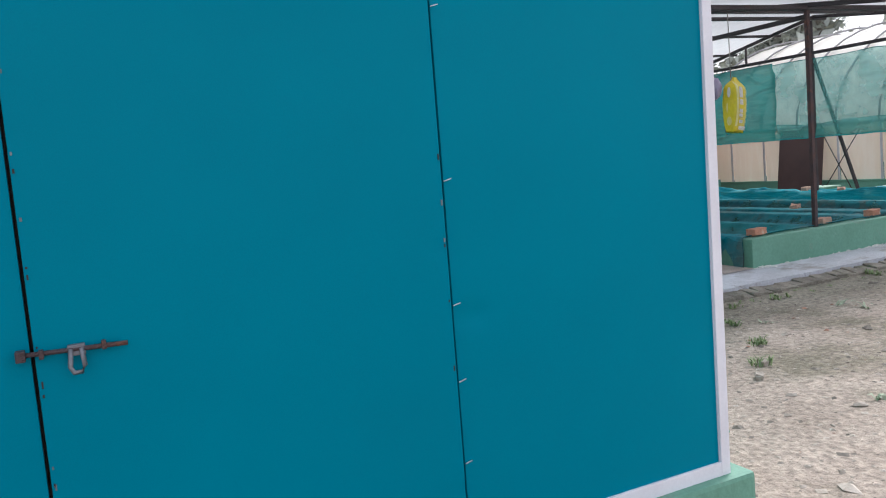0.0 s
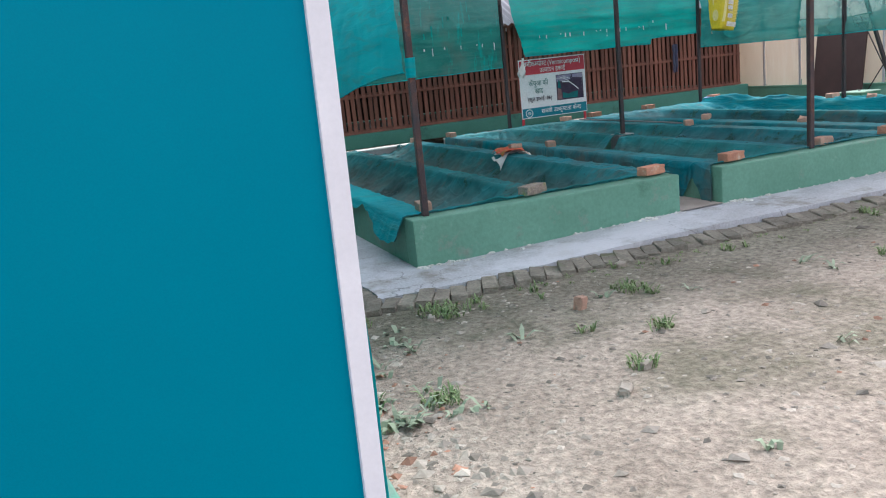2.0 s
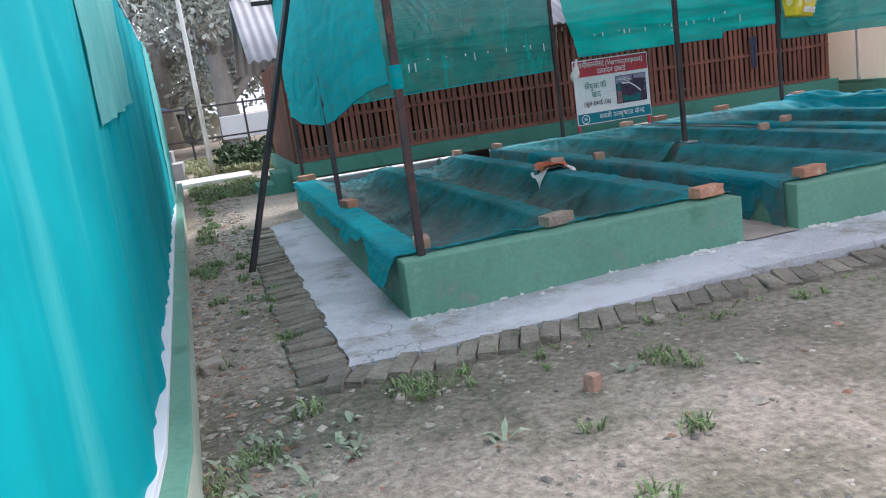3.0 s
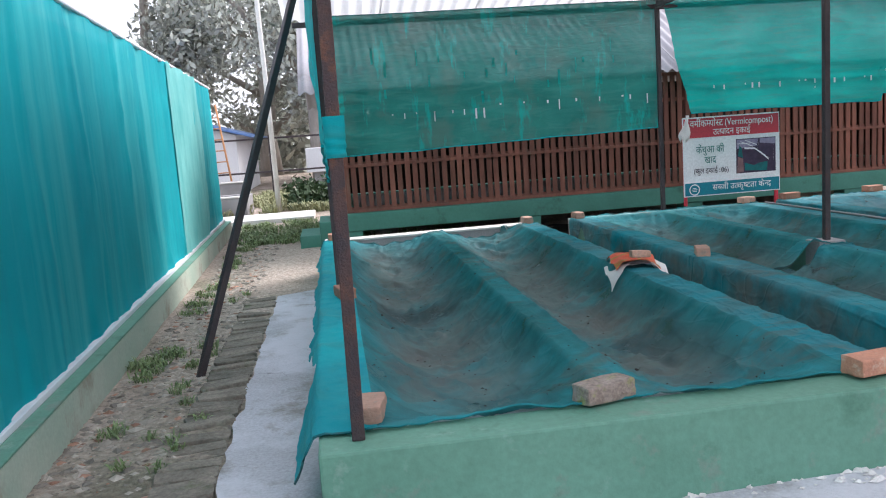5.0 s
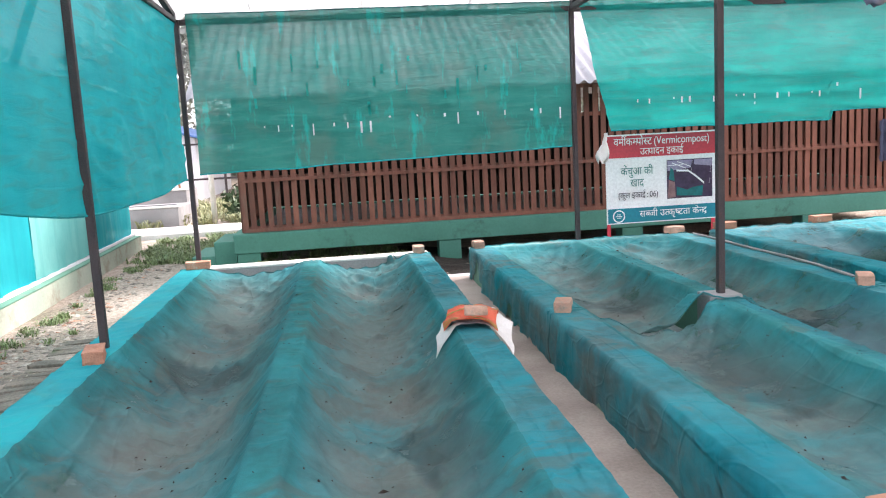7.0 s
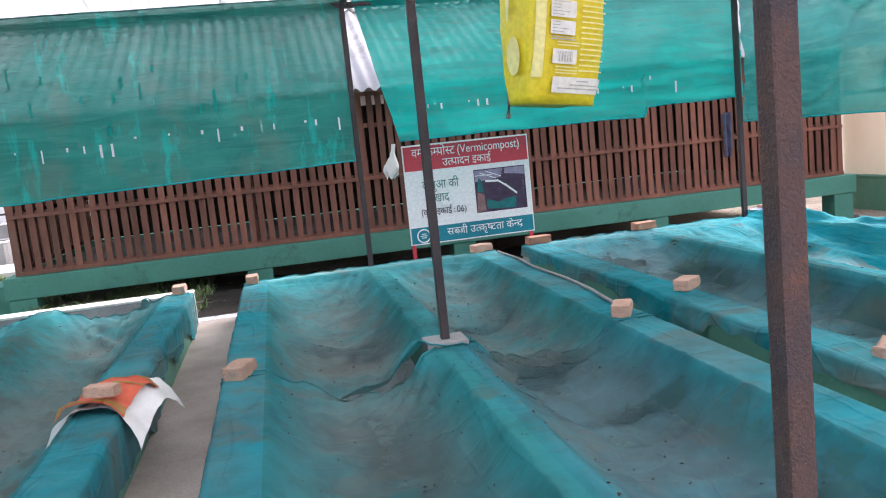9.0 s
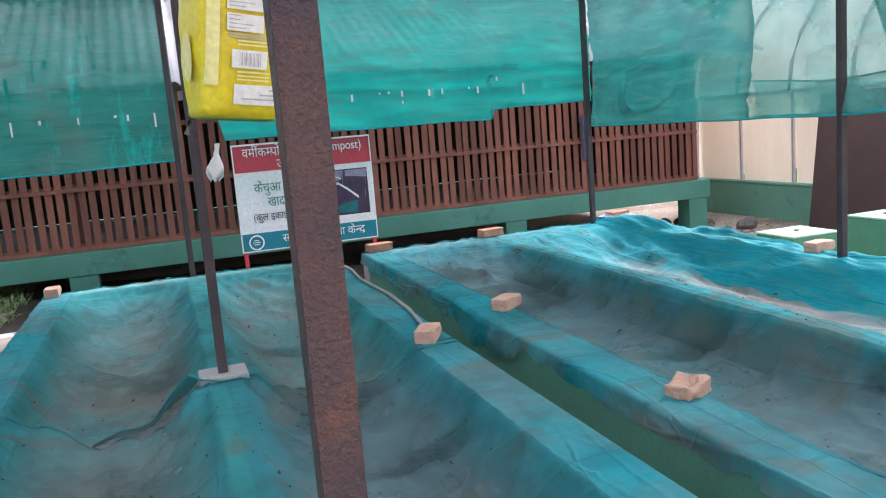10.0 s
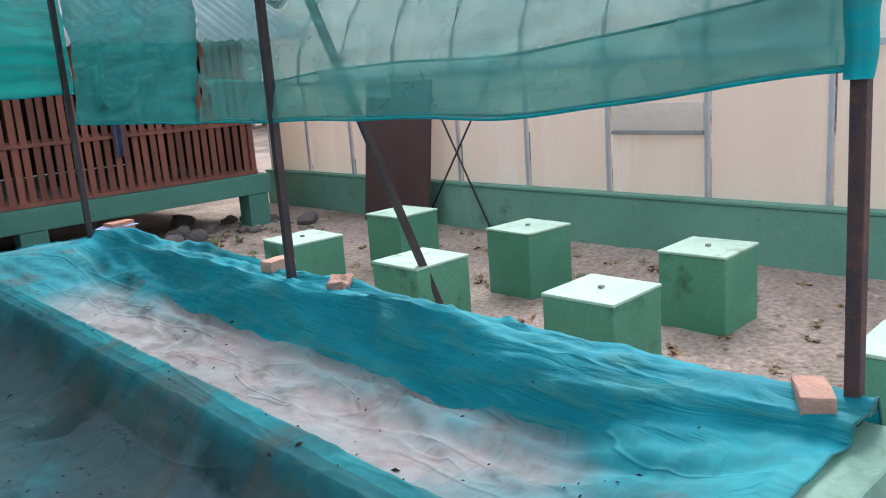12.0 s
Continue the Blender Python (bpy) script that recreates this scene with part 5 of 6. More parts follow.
roof = sheet(lambda u, v: Vector((GX + 4.1 - 4.03 * math.cos(math.pi * u), GY0 + (GY1 - GY0) * v, GE + 2.34 * math.sin(math.pi * u) - 0.03 * abs(math.sin(math.pi * v * 15.7)))), 40, 120)
part("roof_film", roof, M_POLYROOF, poly, "milky arched polythene roof")
part("end_film", box(GX + 0.2, GY1 - 0.12, 0.27, GX + 8.0, GY1 - 0.09, 2.6), M_POLY, poly)
part("wind_brace", add_tube(bmesh.new(), [(GX - 0.05, 11.45, -0.25), (GX - 0.05, 12.45, 1.55)], 0.011, 8), M_STEEL, poly)
part("wind_brace", add_tube(bmesh.new(), [(GX - 0.075, 12.5, -0.15), (GX - 0.075, 11.3, 1.5)], 0.011, 8), M_STEEL, poly)
vent = part("vent_flap", box(GX + 0.085, 9.06, 0.875, GX + 0.105, 9.98, 1.12, 0.004), M_POLYROOF, poly, "rolled pale vent flap")
part("flap_edge", box(GX + 0.06, 9.06, 0.84, GX + 0.11, 9.98, 0.875, 0.006), M_GREYCONC, vent)
board = tagged(part("brown_board", box(-0.58, -0.02, 0, 0.58, 0.02, 1.66, 0.006), M_PANEL), "dark brown board leaning on the greenhouse wall", "board")
board.matrix_basis = pose(14.9, 12.86, -0.2, 0, 7, 0) @ pose(0, 0, 0, 0, 0, 90)

# ---- concrete foundation blocks ----
block = thing("concrete_block", (0, 0, 0), "green painted concrete block with a pale top and a stub", "concrete block", "concrete blocks")
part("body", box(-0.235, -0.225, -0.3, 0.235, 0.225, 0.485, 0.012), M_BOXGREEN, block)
part("top", box(-0.24, -0.23, 0.486, 0.24, 0.23, 0.505, 0.008), M_BOXTOP, block, "pale green top")
part("stub", box(-0.016, -0.013, 0.505, 0.014, 0.015, 0.522, 0.004), M_GREYCONC, block, "cut steel stub")
spots = [(13.6, 11.15), (13.6, 9.62), (13.6, 8.1), (12.42, 10.98), (12.42, 9.55), (12.44, 8.08), (12.46, 6.5)]
block.matrix_basis = pose(*spots[0], -0.2, 0, 0, 2)
for i, s in enumerate(spots[1:]):
    copy_thing(block, pose(*s, -0.2, 0, 0, random.uniform(-4, 4)))

# ---- bricks that hold the nets down ----


def brick_mesh(seed, mat, broken=False):
    random.seed(seed)
    bm = box(-0.112, -0.053, 0, 0.112, 0.053, 0.072, 0.008)
    bmesh.ops.subdivide_edges(bm, edges=[e for e in bm.edges if e.calc_length() > 0.04], cuts=4 if broken else 2, use_grid_fill=True)
    for v in bm.verts:
        k = 0.006 if broken else 0.0035
        d = Vector((nz(v.co.x * 25, v.co.y * 25, v.co.z * 25 + seed), nz(v.co.x * 25, v.co.y * 25 + 7, v.co.z * 25 + seed), nz(v.co.x * 25 + 5, v.co.y * 25, v.co.z * 25 + seed)))
        v.co += d * k * 2
        if broken:
            r = math.hypot(v.co.x / 0.112, v.co.y / 0.053)
            v.co.x *= 0.92 / max(1.0, r) ** 0.35
            v.co.y *= 1.35 / max(1.0, r) ** 0.35
            v.co.z *= 0.85 + 1.2 * nz(v.co.x * 9, v.co.y * 9, seed) * 0.4
            if v.co.z > 0.05:
                v.co.z -= 0.032 * math.exp(-((v.co.x / 0.045) ** 2 + (v.co.y / 0.032) ** 2))
        v.co.z = max(v.co.z, 0)
    me = mesh_from(bm, "brick", False)
    me.materials.append(mat)
    return me


BRICK_MESHES = [  # red, pale, broken, red, mossy
    brick_mesh(1, M_BRICK), brick_mesh(2, M_PALEBRICK), brick_mesh(3, M_PALEBRICK, True), brick_mesh(4, M_BRICK), brick_mesh(5, M_MOSSBRICK)]
LAID = [  # x, y, turn, kind
    (4.735, 6.42, 20, 4), (5.82, 6.37, 12, 0), (3.85, 6.52, 80, 1), (3.80, 8.95, 102, 0), (3.80, 12.2, 5, 0),
    (5.89, 12.26, 90, 1), (6.49, 12.3, 90, 1), (6.50, 9.25, 70, 1), (6.66, 6.38, 10, 0), (8.56, 9.32, 60, 1),
    (8.56, 12.38, 20, 1), (9.12, 12.40, 10, 0), (9.16, 9.70, 40, 1), (9.15, 8.0, 20, 2), (10.2, 12.42, 10, 0),
    (11.47, 12.28, 15, 0), (11.44, 9.72, 10, 1), (11.40, 9.02, 30, 2), (11.365, 6.50, 32, 1), (7.72, 6.40, 10, 1), (8.55, 6.40, 15, 0), (9.2, 6.42, 10, 0),
]
for x, y, turn, k in LAID:
    ob = new("brick", BRICK_MESHES[k])
    ob.matrix_basis = pose(x, y, TOP + (0.045 if x > 11 else 0.012), 0, 0, turn) @ Matrix.Diagonal((0.82, 0.82, 0.82, 1) if k == 2 else (0.86, 0.95, 0.95, 1) if k == 1 else (1, 1, 1, 1))
    tagged(ob, ("chipped pale brick" if k == 2 else "dusty pale brick" if k == 1 else "mossy grey brick" if k == 4 else "red clay brick") + " weighing down a net on a bed wall", "brick", "bricks on the nets")

# ---- orange and white sack on the first bed's wall ----


def crumpled(x, y, z, w, d, h, turn, seed, mat, name, label, drape=0.0, rough=1.0):
    def point(u, v):
        a, b = (u - 0.5) * w, (v - 0.5) * d
        edge = min(u, 1 - u, v, 1 - v)
        zz = h * smooth01(0, 0.25, edge) + rough * (0.012 * nz(a * 14, b * 14, seed) + 0.02 * nz(a * 5, b * 5, seed))
        return pose(x, y, z, 0, 0, turn) @ Vector((a + 0.03 * nz(b * 6, seed), b + 0.03 * nz(a * 6, seed + 3), zz - drape * max(0, abs(a) - 0.12)))
    return part(name, sheet(point, 30, 34), mat)


def sack_face(cx, cy, w, d, lift, seed, notch, droop):
    """A crumpled face of an empty sack: its corners hang down and its near edge draws in."""
    def point(u, v):
        a, b = (u - 0.5) * w, (v - 0.5) * d
        p, q = abs(2 * u - 1), abs(2 * v - 1)
        b += notch * (1 - p * p) * (1 - v) ** 2
        z = lift + 0.016 * nz(a * 9, b * 9, seed) + 0.012 * abs(nz(a * 22, b * 13, seed + 4)) + 0.018 * math.sin(b * 17 + 6 * nz(a * 3, seed)) * (1 - 0.5 * q)
        z -= droop * (max(0.0, abs(a) - 0.1) + 0.42 * w * (p * q) ** 3)
        return pose(cx, cy, TOP + 0.03, 0, 0, -13) @ Vector((a + 0.025 * nz(b * 6, seed), b + 0.03 * nz(a * 6, seed + 3), z))
    return point


white = sack_face(5.925, 9.13, 0.44, 0.60, 0.012, 3.0, 0.11, 0.6)
orange = sack_face(5.905, 9.14, 0.31, 0.48, 0.04, 3.0, 0.04, 0.35)
sack = tagged(part("empty_sack", sheet(white, 40, 44), M_WHITESACK, None, "", True), "empty orange and white woven sack held down on a wall", "sack")
part("orange_print", sheet(orange, 34, 38), M_ORANGE, sack, "orange printed face", True)
M_OLIVE = material("olive_stripe_print", (0.34, 0.28, 0.06), (0.25, 0.20, 0.05), 0.6, 8.0, 200.0, 0.2)
for v0, v1 in ((0.02, 0.05), (0.07, 0.09), (0.11, 0.125), (0.56, 0.59), (0.93, 0.98)):
    part("stripe", sheet(lambda u, v: orange(u, v0 + (v1 - v0) * v) + Vector((0, 0, 0.004)), 34, 2), M_OLIVE, sack, "olive printed stripe")
ob = new("brick", BRICK_MESHES[1])
ob.matrix_basis = pose(5.91, 9.0, TOP + 0.085, -6, 3, -8) @ Matrix.Diagonal((0.6, 0.9, 0.7, 1))
tagged(ob, "dusty pale brick lying on an empty sack", "brick", "bricks on the nets")

# ---- yellow sack hung under the roof, with a small violet bag ----
BX, BY, BZ = 7.59, 7.54, 1.535
bag = thing("yellow_sack", (BX, BY, BZ), "filled yellow plastic sack with white print hanging from a rope", "sack")


def sack_shape(hx, hy, h, seed):
    def point(u, v):
        a = 2 * math.pi * u
        k = 1 - 0.10 * (abs(2 * v - 1) ** 4) - 0.72 * smooth01(0.8, 1.0, v)
        c, s = math.cos(a), math.sin(a)
        x = hx * k * math.copysign(abs(c) ** 0.28, c)
        y = hy * k * math.copysign(abs(s) ** 0.35, s) * (0.75 + 0.35 * math.sin(math.pi * v))
        return Vector((x + 0.006 * nz(u * 9, v * 9, seed), y + 0.006 * nz(u * 9, v * 9, seed + 4), h * v + 0.012 * nz(u * 5, v * 3, seed)))
    return sheet(point, 40, 36)


bag_turn = pose(BX + 0.015, BY, BZ - 0.035, 0, 6, 17) @ Matrix.Scale(1.1, 4)
bm = sack_shape(0.12, 0.085, 0.62, 3.0)
bmesh.ops.contextual_create(bm, geom=[e for e in bm.edges if e.is_boundary and e.verts[0].co.z < 0.1])
bmesh.ops.transform(bm, matrix=bag_turn, verts=bm.verts[:])
part("sack_body", bm, M_YELLOW, bag)


def print_patch(x0, x1, z0, z1, mat, label="", out=0.0015):
    """A printed panel that follows the front of the sack."""
    def point(u, v):
        x, z = x0 + (x1 - x0) * u, z0 + (z1 - z0) * v
        w = z / 0.62
        k = 1 - 0.10 * (abs(2 * w - 1) ** 4) - 0.72 * smooth01(0.8, 1.0, w)
        c = min(0.999, abs(x / (0.12 * k))) ** (1 / 0.28)
        y = -0.085 * k * math.sqrt(1 - c * c) ** 0.35 * (0.75 + 0.35 * math.sin(math.pi * w)) - 0.009 - out
        return bag_turn @ Vector((x, y, z))
    part("print", sheet(point, 10, 10), mat, bag, label)


def side_patch(mid_y, mid_z, ry, rz_, mat, label=""):
    """A rounded print on the narrow side of the sack."""
    def point(u, v):
        a = 6.2832 * u
        y, z = mid_y + ry * v * math.cos(a), mid_z + rz_ * v * math.sin(a)
        w = z / 0.62
        k = 1 - 0.10 * (abs(2 * w - 1) ** 4) - 0.72 * smooth01(0.8, 1.0, w)
        q = min(0.999, abs(y) / (0.085 * k * (0.75 + 0.35 * math.sin(math.pi * w)))) ** (1 / 0.35)
        return bag_turn @ Vector((-0.12 * k * math.sqrt(1 - q * q) ** 0.28 - 0.008, y, z))
    part("print", sheet(point, 16, 4), mat, bag, label)


side_patch(-0.005, 0.12, 0.03, 0.05, M_SACKPALE, "pale oval print")
side_patch(0.02, 0.27, 0.008, 0.06, M_SACKPALE)
side_patch(0.0, 0.44, 0.02, 0.06, M_SACKWHITE)
M_PRINTLINE = material("worn_grey_ink", (0.40, 0.38, 0.36), (0.52, 0.5, 0.46), 0.5, 30.0, 60.0, 0.0)
print_patch(-0.112, -0.088, 0.06, 0.56, M_SACKPALE, "faded pale stripe")
print_patch(-0.055, 0.112, 0.024, 0.064, M_SACKWHITE, "white printed band")
for z, x0, x1 in ((0.034, -0.04, 0.1), (0.043, 0.0, 0.09), (0.053, 0.02, 0.06)):
    print_patch(x0, x1, z, z + 0.003, M_PRINTLINE, out=0.003)
for z in (0.072, 0.079, 0.087, 0.141, 0.148):
    print_patch(-0.05, 0.02, z, z + 0.003, M_SACKPALE)
print_patch(-0.062, 0.014, 0.096, 0.132, M_SACKWHITE, "white barcode panel")
for k in range(15):
    x = -0.046 + 0.0031 * k + 0.0008 * math.sin(k * 2.3)
    print_patch(x, x + (0.0008, 0.0016, 0.0011)[k % 3], 0.101, 0.127, M_PRINTLINE, out=0.003)
print_patch(-0.07, 0.008, 0.155, 0.158, M_PRINTLINE)
print_patch(-0.07, 0.008, 0.161, 0.163, M_PRINTLINE)
for z0, z1 in ((0.168, 0.202), (0.21, 0.252), (0.30, 0.36), (0.38, 0.5)):
    print_patch(-0.074, 0.004, z0, z1, M_SACKWHITE, "white printed panel")
    for k in range(int((z1 - z0) / 0.008)):
        print_patch(-0.07, -0.035 + 0.02 * math.sin(k * 1.9), z0 + 0.005 + 0.008 * k, z0 + 0.0068 + 0.008 * k, M_PRINTLINE, out=0.003)
for k in range(32):
    print_patch(0.024, 0.107 - 0.012 * abs(math.sin(k * 1.7)), 0.08 + 0.0135 * k, 0.0835 + 0.0135 * k, M_SACKPALE)
part("hanging_rope", add_tube(bmesh.new(), [(BX, BY, BZ + 0.6), (BX, BY, 2.7 + 0.3)], 0.006, 6), M_SACKGREY, bag)
part("rope_tail", add_tube(bmesh.new(), [(BX - 0.1, BY + 0.02, BZ + 0.04), (BX - 0.105, BY + 0.02, BZ - 0.01), (BX - 0.12, BY, BZ - 0.06)], 0.008, 6), M_SACKGREY, bag)
vb = bmesh.new()
bmesh.ops.create_icosphere(vb, subdivisions=3, radius=0.1)
for v in vb.verts:
    n = v.co.normalized()
    v.co = Vector((n.x * 0.08, n.y * 0.08, n.z * 0.13)) * (1 + 0.25 * nz(n.x * 3, n.y * 3, n.z * 3)) + Vector((BX - 0.17, BY + 0.1, BZ + 0.52))
violet = tagged(part("plastic_bag", vb, M_VIOLET, None, "", True), "crumpled violet plastic bag hanging beside the sack", "bag")

# ---- brick edging, weeds, stones ----
edging = thing("brick_edging", (5, 5.4, 0), "weathered brick edging laid on edge along the apron", "edging", kind="structure")
EDGE_MESH = []
for k in range(4):
    random.seed(50 + k)
    me = mesh_from(box(-0.05, -0.14, -0.07, 0.05, 0.14, 0.048, 0.010, None, 0.005), "brick")
    me.materials.append(M_OLDBRICK)
    EDGE_MESH.append(me)
random.seed(7)


def edge_brick(x, y, turn, drop=0.0):
    ob = new("brick", random.choice(EDGE_MESH))
    ob.parent = edging
    ob.matrix_basis = Matrix.Translation(-edging.location) @ pose(x, y, random.uniform(-0.03, -0.008) - drop, random.uniform(-4, 4), random.uniform(-5, 5), turn + random.uniform(-5, 5))


for i in range(86):
    edge_brick(3.08 + i * 0.114, 5.47 - 0.0 * i + 0.02 * nz(i * 0.4, 1), -22)
for i in range(50):
    edge_brick(3.03 + 0.02 * nz(i * 0.4, 5), 5.62 + i * 0.112, 90 + 8, 0.012)


def stones(count, region, size, seed, name, label, mat=M_STONE):
    rnd = random.Random(seed)
    verts, faces = [], []
    for _ in range(count):
        x, y = region(rnd)
        r = size * (0.35 + rnd.random() ** 3 * 1.8)
        z = ground_height(x, y)
        i = len(verts)
        for dx, dy, dz in ((1, 0, 0.1), (0, 1, 0.1), (-1, 0, 0.1), (0, -1, 0.1), (0, 0, 0.8), (0, 0, -0.6)):
            verts.append((x + r * (dx + rnd.uniform(-0.4, 0.4)), y + r * (dy + rnd.uniform(-0.4, 0.4)), z + r * 0.5 * (dz + rnd.uniform(-0.25, 0.25))))
        faces += [(i, i + 1, i + 4), (i + 1, i + 2, i + 4), (i + 2, i + 3, i + 4), (i + 3, i, i + 4), (i + 1, i, i + 5), (i + 2, i + 1, i + 5), (i + 3, i + 2, i + 5), (i, i + 3, i + 5)]
    me = bpy.data.meshes.new(name)
    me.from_pydata(verts, [], faces)
    me.materials.append(mat)
    return tagged(new(name, me), label, "stones", kind="stuff")


stones(9000, lambda r: (r.uniform(1.9, 13.5), r.uniform(1.0, 5.32)), 0.011, 1, "gravel", "small pale stones scattered over bare earth")
stones(420, lambda r: (r.uniform(1.9, 13.5), r.uniform(1.0, 5.25)), 0.024, 8, "gravel", "larger loose stones on bare earth")
stones(3400, lambda r: (2.36 + 0.6 * r.random() ** 1.6, r.uniform(3.0, 15.5)), 0.02, 2, "rubble", "brick chips and stones along the base wall")
stones(1500, lambda r: (r.uniform(11.9, 15.0), r.uniform(5.0, 15.0)), 0.015, 3, "gravel", "small stones on the ground between blocks")
stones(700, lambda r: (2.36 + 0.55 * r.random() ** 1.4, r.uniform(3.0, 15.5)), 0.017, 12, "brick_chips", "red brick chips along the base wall", M_BRICKCHIP)
stones(260, lambda r: (r.uniform(1.9, 13.5), r.uniform(1.0, 5.3)), 0.013, 13, "brick_chips", "red brick chips scattered over bare earth", M_BRICKCHIP)
stones(500, lambda r: (r.uniform(4.0, 14.5), r.uniform(13.0, 15.4)), 0.045, 4, "rubble", "stones and broken bricks under the slatted shed")


def crumbs(count, seed):
    """Flakes of white plaster fallen at the foot of the front walls."""
    rnd = random.Random(seed)
    verts, faces = [], []
    for _ in range(count):
        x0, x1, _m = rnd.choice(BEDS)
        x, y = x0 + (x1 - x0) * rnd.choice((rnd.random(), 0.8 + 0.2 * rnd.random(), 0.12 * rnd.random())), Y0 - 0.006 - 0.1 * rnd.random() ** 3
        r, z, i = 0.02 * (0.3 + 1.4 * rnd.random() ** 3), apron_z(x) + 0.002, len(verts)
        verts += [(x + r * (dx + rnd.uniform(-0.4, 0.4)), y + 0.6 * r * (dy + rnd.uniform(-0.4, 0.4)), z + (0.25 + 0.4 * rnd.random()) * r * dz) for dx, dy, dz in ((1, 0, 0), (0, 1, 0), (-1, 0, 0), (0, -1, 0), (0.5, 0, 1), (0, 0.5, 1), (-0.5, 0, 1), (0, -0.5, 1))]
        faces += [(i, i + 1, i + 5, i + 4), (i + 1, i + 2, i + 6, i + 5), (i + 2, i + 3, i + 7, i + 6), (i + 3, i, i + 4, i + 7), (i + 4, i + 5, i + 6, i + 7)]
    me = bpy.data.meshes.new("plaster_flakes")
    me.from_pydata(verts, [], faces)
    me.materials.append(M_WHITEWASH)
    return tagged(new("plaster_flakes", me), "white plaster flakes at the foot of the bed walls", "rubble", kind="stuff")


crumbs(420, 15)
hose_line = [(8.64, 12.1, TOP + 0.03), (8.685, 11.6, TOP + 0.022), (8.64, 11.1, TOP + 0.03), (8.68, 10.5, TOP + 0.024), (8.66, 10.0, TOP + 0.026), (8.60, 9.5, TOP + 0.03)]
tagged(part("hose", add_tube(bmesh.new(), hose_line, 0.011, 8), M_GREYCONC, None, "", True), "thin grey hose lying along a bed wall", "hose")


def blades(name, label, spots, mat, seed, per=70, high=0.06, wide=0.006, flat=0.3):
    """Tufts of narrow leaves: x, y, radius for each tuft."""
    rnd = random.Random(seed)
    verts, faces = [], []
    for x, y, r in spots:
        for _ in range(int(per * (r / 0.12) ** 1.3) + 4):
            a, d = rnd.uniform(0, 6.28), r * rnd.random() ** 0.7
            bx, by = x + d * math.cos(a), y + d * math.sin(a)
            bz = ground_height(bx, by) - 0.005
            h = high * rnd.uniform(0.4, 1.3)
            w = wide * rnd.uniform(0.6, 1.6)
            b = rnd.uniform(0, 6.28)
            lx, ly = math.cos(b) * h * rnd.uniform(flat, flat + 1.1), math.sin(b) * h * rnd.uniform(flat, flat + 1.1)
            sx, sy = -math.sin(b) * w, math.cos(b) * w
            i = len(verts)
            verts += [(bx - sx * 0.6, by - sy * 0.6, bz), (bx + sx * 0.6, by + sy * 0.6, bz), (bx + lx * 0.5 + sx, by + ly * 0.5 + sy, bz + h * 0.75), (bx + lx * 0.5 - sx, by + ly * 0.5 - sy, bz + h * 0.75), (bx + lx, by + ly, bz + h * rnd.uniform(0.5, 1.0))]
            faces += [(i, i + 1, i + 2, i + 3), (i + 3, i + 2, i + 4)]
    me = bpy.data.meshes.new(name)
    me.from_pydata(verts, [], faces)
    me.materials.append(mat)
    return tagged(new(name, me), label, "weeds", kind="stuff")


rw = random.Random(77)
TUFTS = [(3.41, 5.15, 0.17), (2.93, 6.43, 0.09), (4.5, 4.81, 0.12), (4.2, 4.12, 0.08), (2.53, 4.05, 0.14), (2.92, 3.93, 0.1), (2.65, 4.8, 0.1), (2.9, 5.18, 0.08), (2.47, 4.62, 0.13), (2.5, 6.16, 0.08), (3.83, 3.75, 0.07), (2.54, 7.77, 0.1)]
TUFTS += [(rw.uniform(2.38, 2.55), rw.uniform(8.5, 15.5), rw.uniform(0.06, 0.13)) for _ in range(34)]
TUFTS += [(rw.uniform(3.2, 12.5), rw.uniform(4.3, 5.3), rw.uniform(0.015, 0.05)) for _ in range(34)]
TUFTS += [(rw.uniform(2.7, 2.98), rw.uniform(5.5, 11.5), rw.uniform(0.03, 0.06)) for _ in range(16)]
blades("weeds", "low green weeds growing out of bare earth", TUFTS, M_WEED, 5, 100, 0.055, 0.004)
blades("grass", "rough yellow-green grass behind the beds", [(rw.uniform(4.1, 5.9), rw.uniform(12.9, 15.6), rw.uniform(0.06, 0.14)) for _ in range(64)] + [(rw.uniform(9.0, 13.5), rw.uniform(13.2, 14.4), rw.uniform(0.04, 0.1)) for _ in range(22)], M_WEED, 6, 60, 0.11, 0.006)
# one dark sheet for the debris, with the shade below the shed in its colour
tagged(part("leaf_litter", sheet(lambda u, v: Vector((5.9 + 5.8 * u, 12.78 + 2.9 * v, ground_height(5.9 + 5.8 * u, 12.78 + 2.9 * v) + 0.02 + 0.02 * nz(u * 30, v * 15))), 60, 30), M_COMPOST), "dark sheet for litter and painted shade under the slatted shed", "litter", kind="stuff")
blades("grass", "rough grass beside the path", [(rw.uniform(2.2, 3.9), rw.uniform(15.6, 18.7), rw.uniform(0.1, 0.25)) for _ in range(70)], M_WEED, 7, 60, 0.08, 0.007)
blades("grass", "tall yellowing grass beyond the footpath", [(rw.uniform(0.5, 6.5), rw.uniform(20.6, 27.0), rw.uniform(0.12, 0.3)) for _ in range(150)], M_STRAW, 17, 50, 0.22, 0.01)
blades("fallen_leaves", "wilted pale green leaves lying on the earth", [(rw.uniform(2.45, 3.05), rw.uniform(3.6, 5.2), 0.05) for _ in range(30)] + [(rw.uniform(3.0, 12.0), rw.uniform(2.5, 5.2), 0.04) for _ in range(60)], M_DRYLEAF, 8, 9, 0.05, 0.010, 0.92)

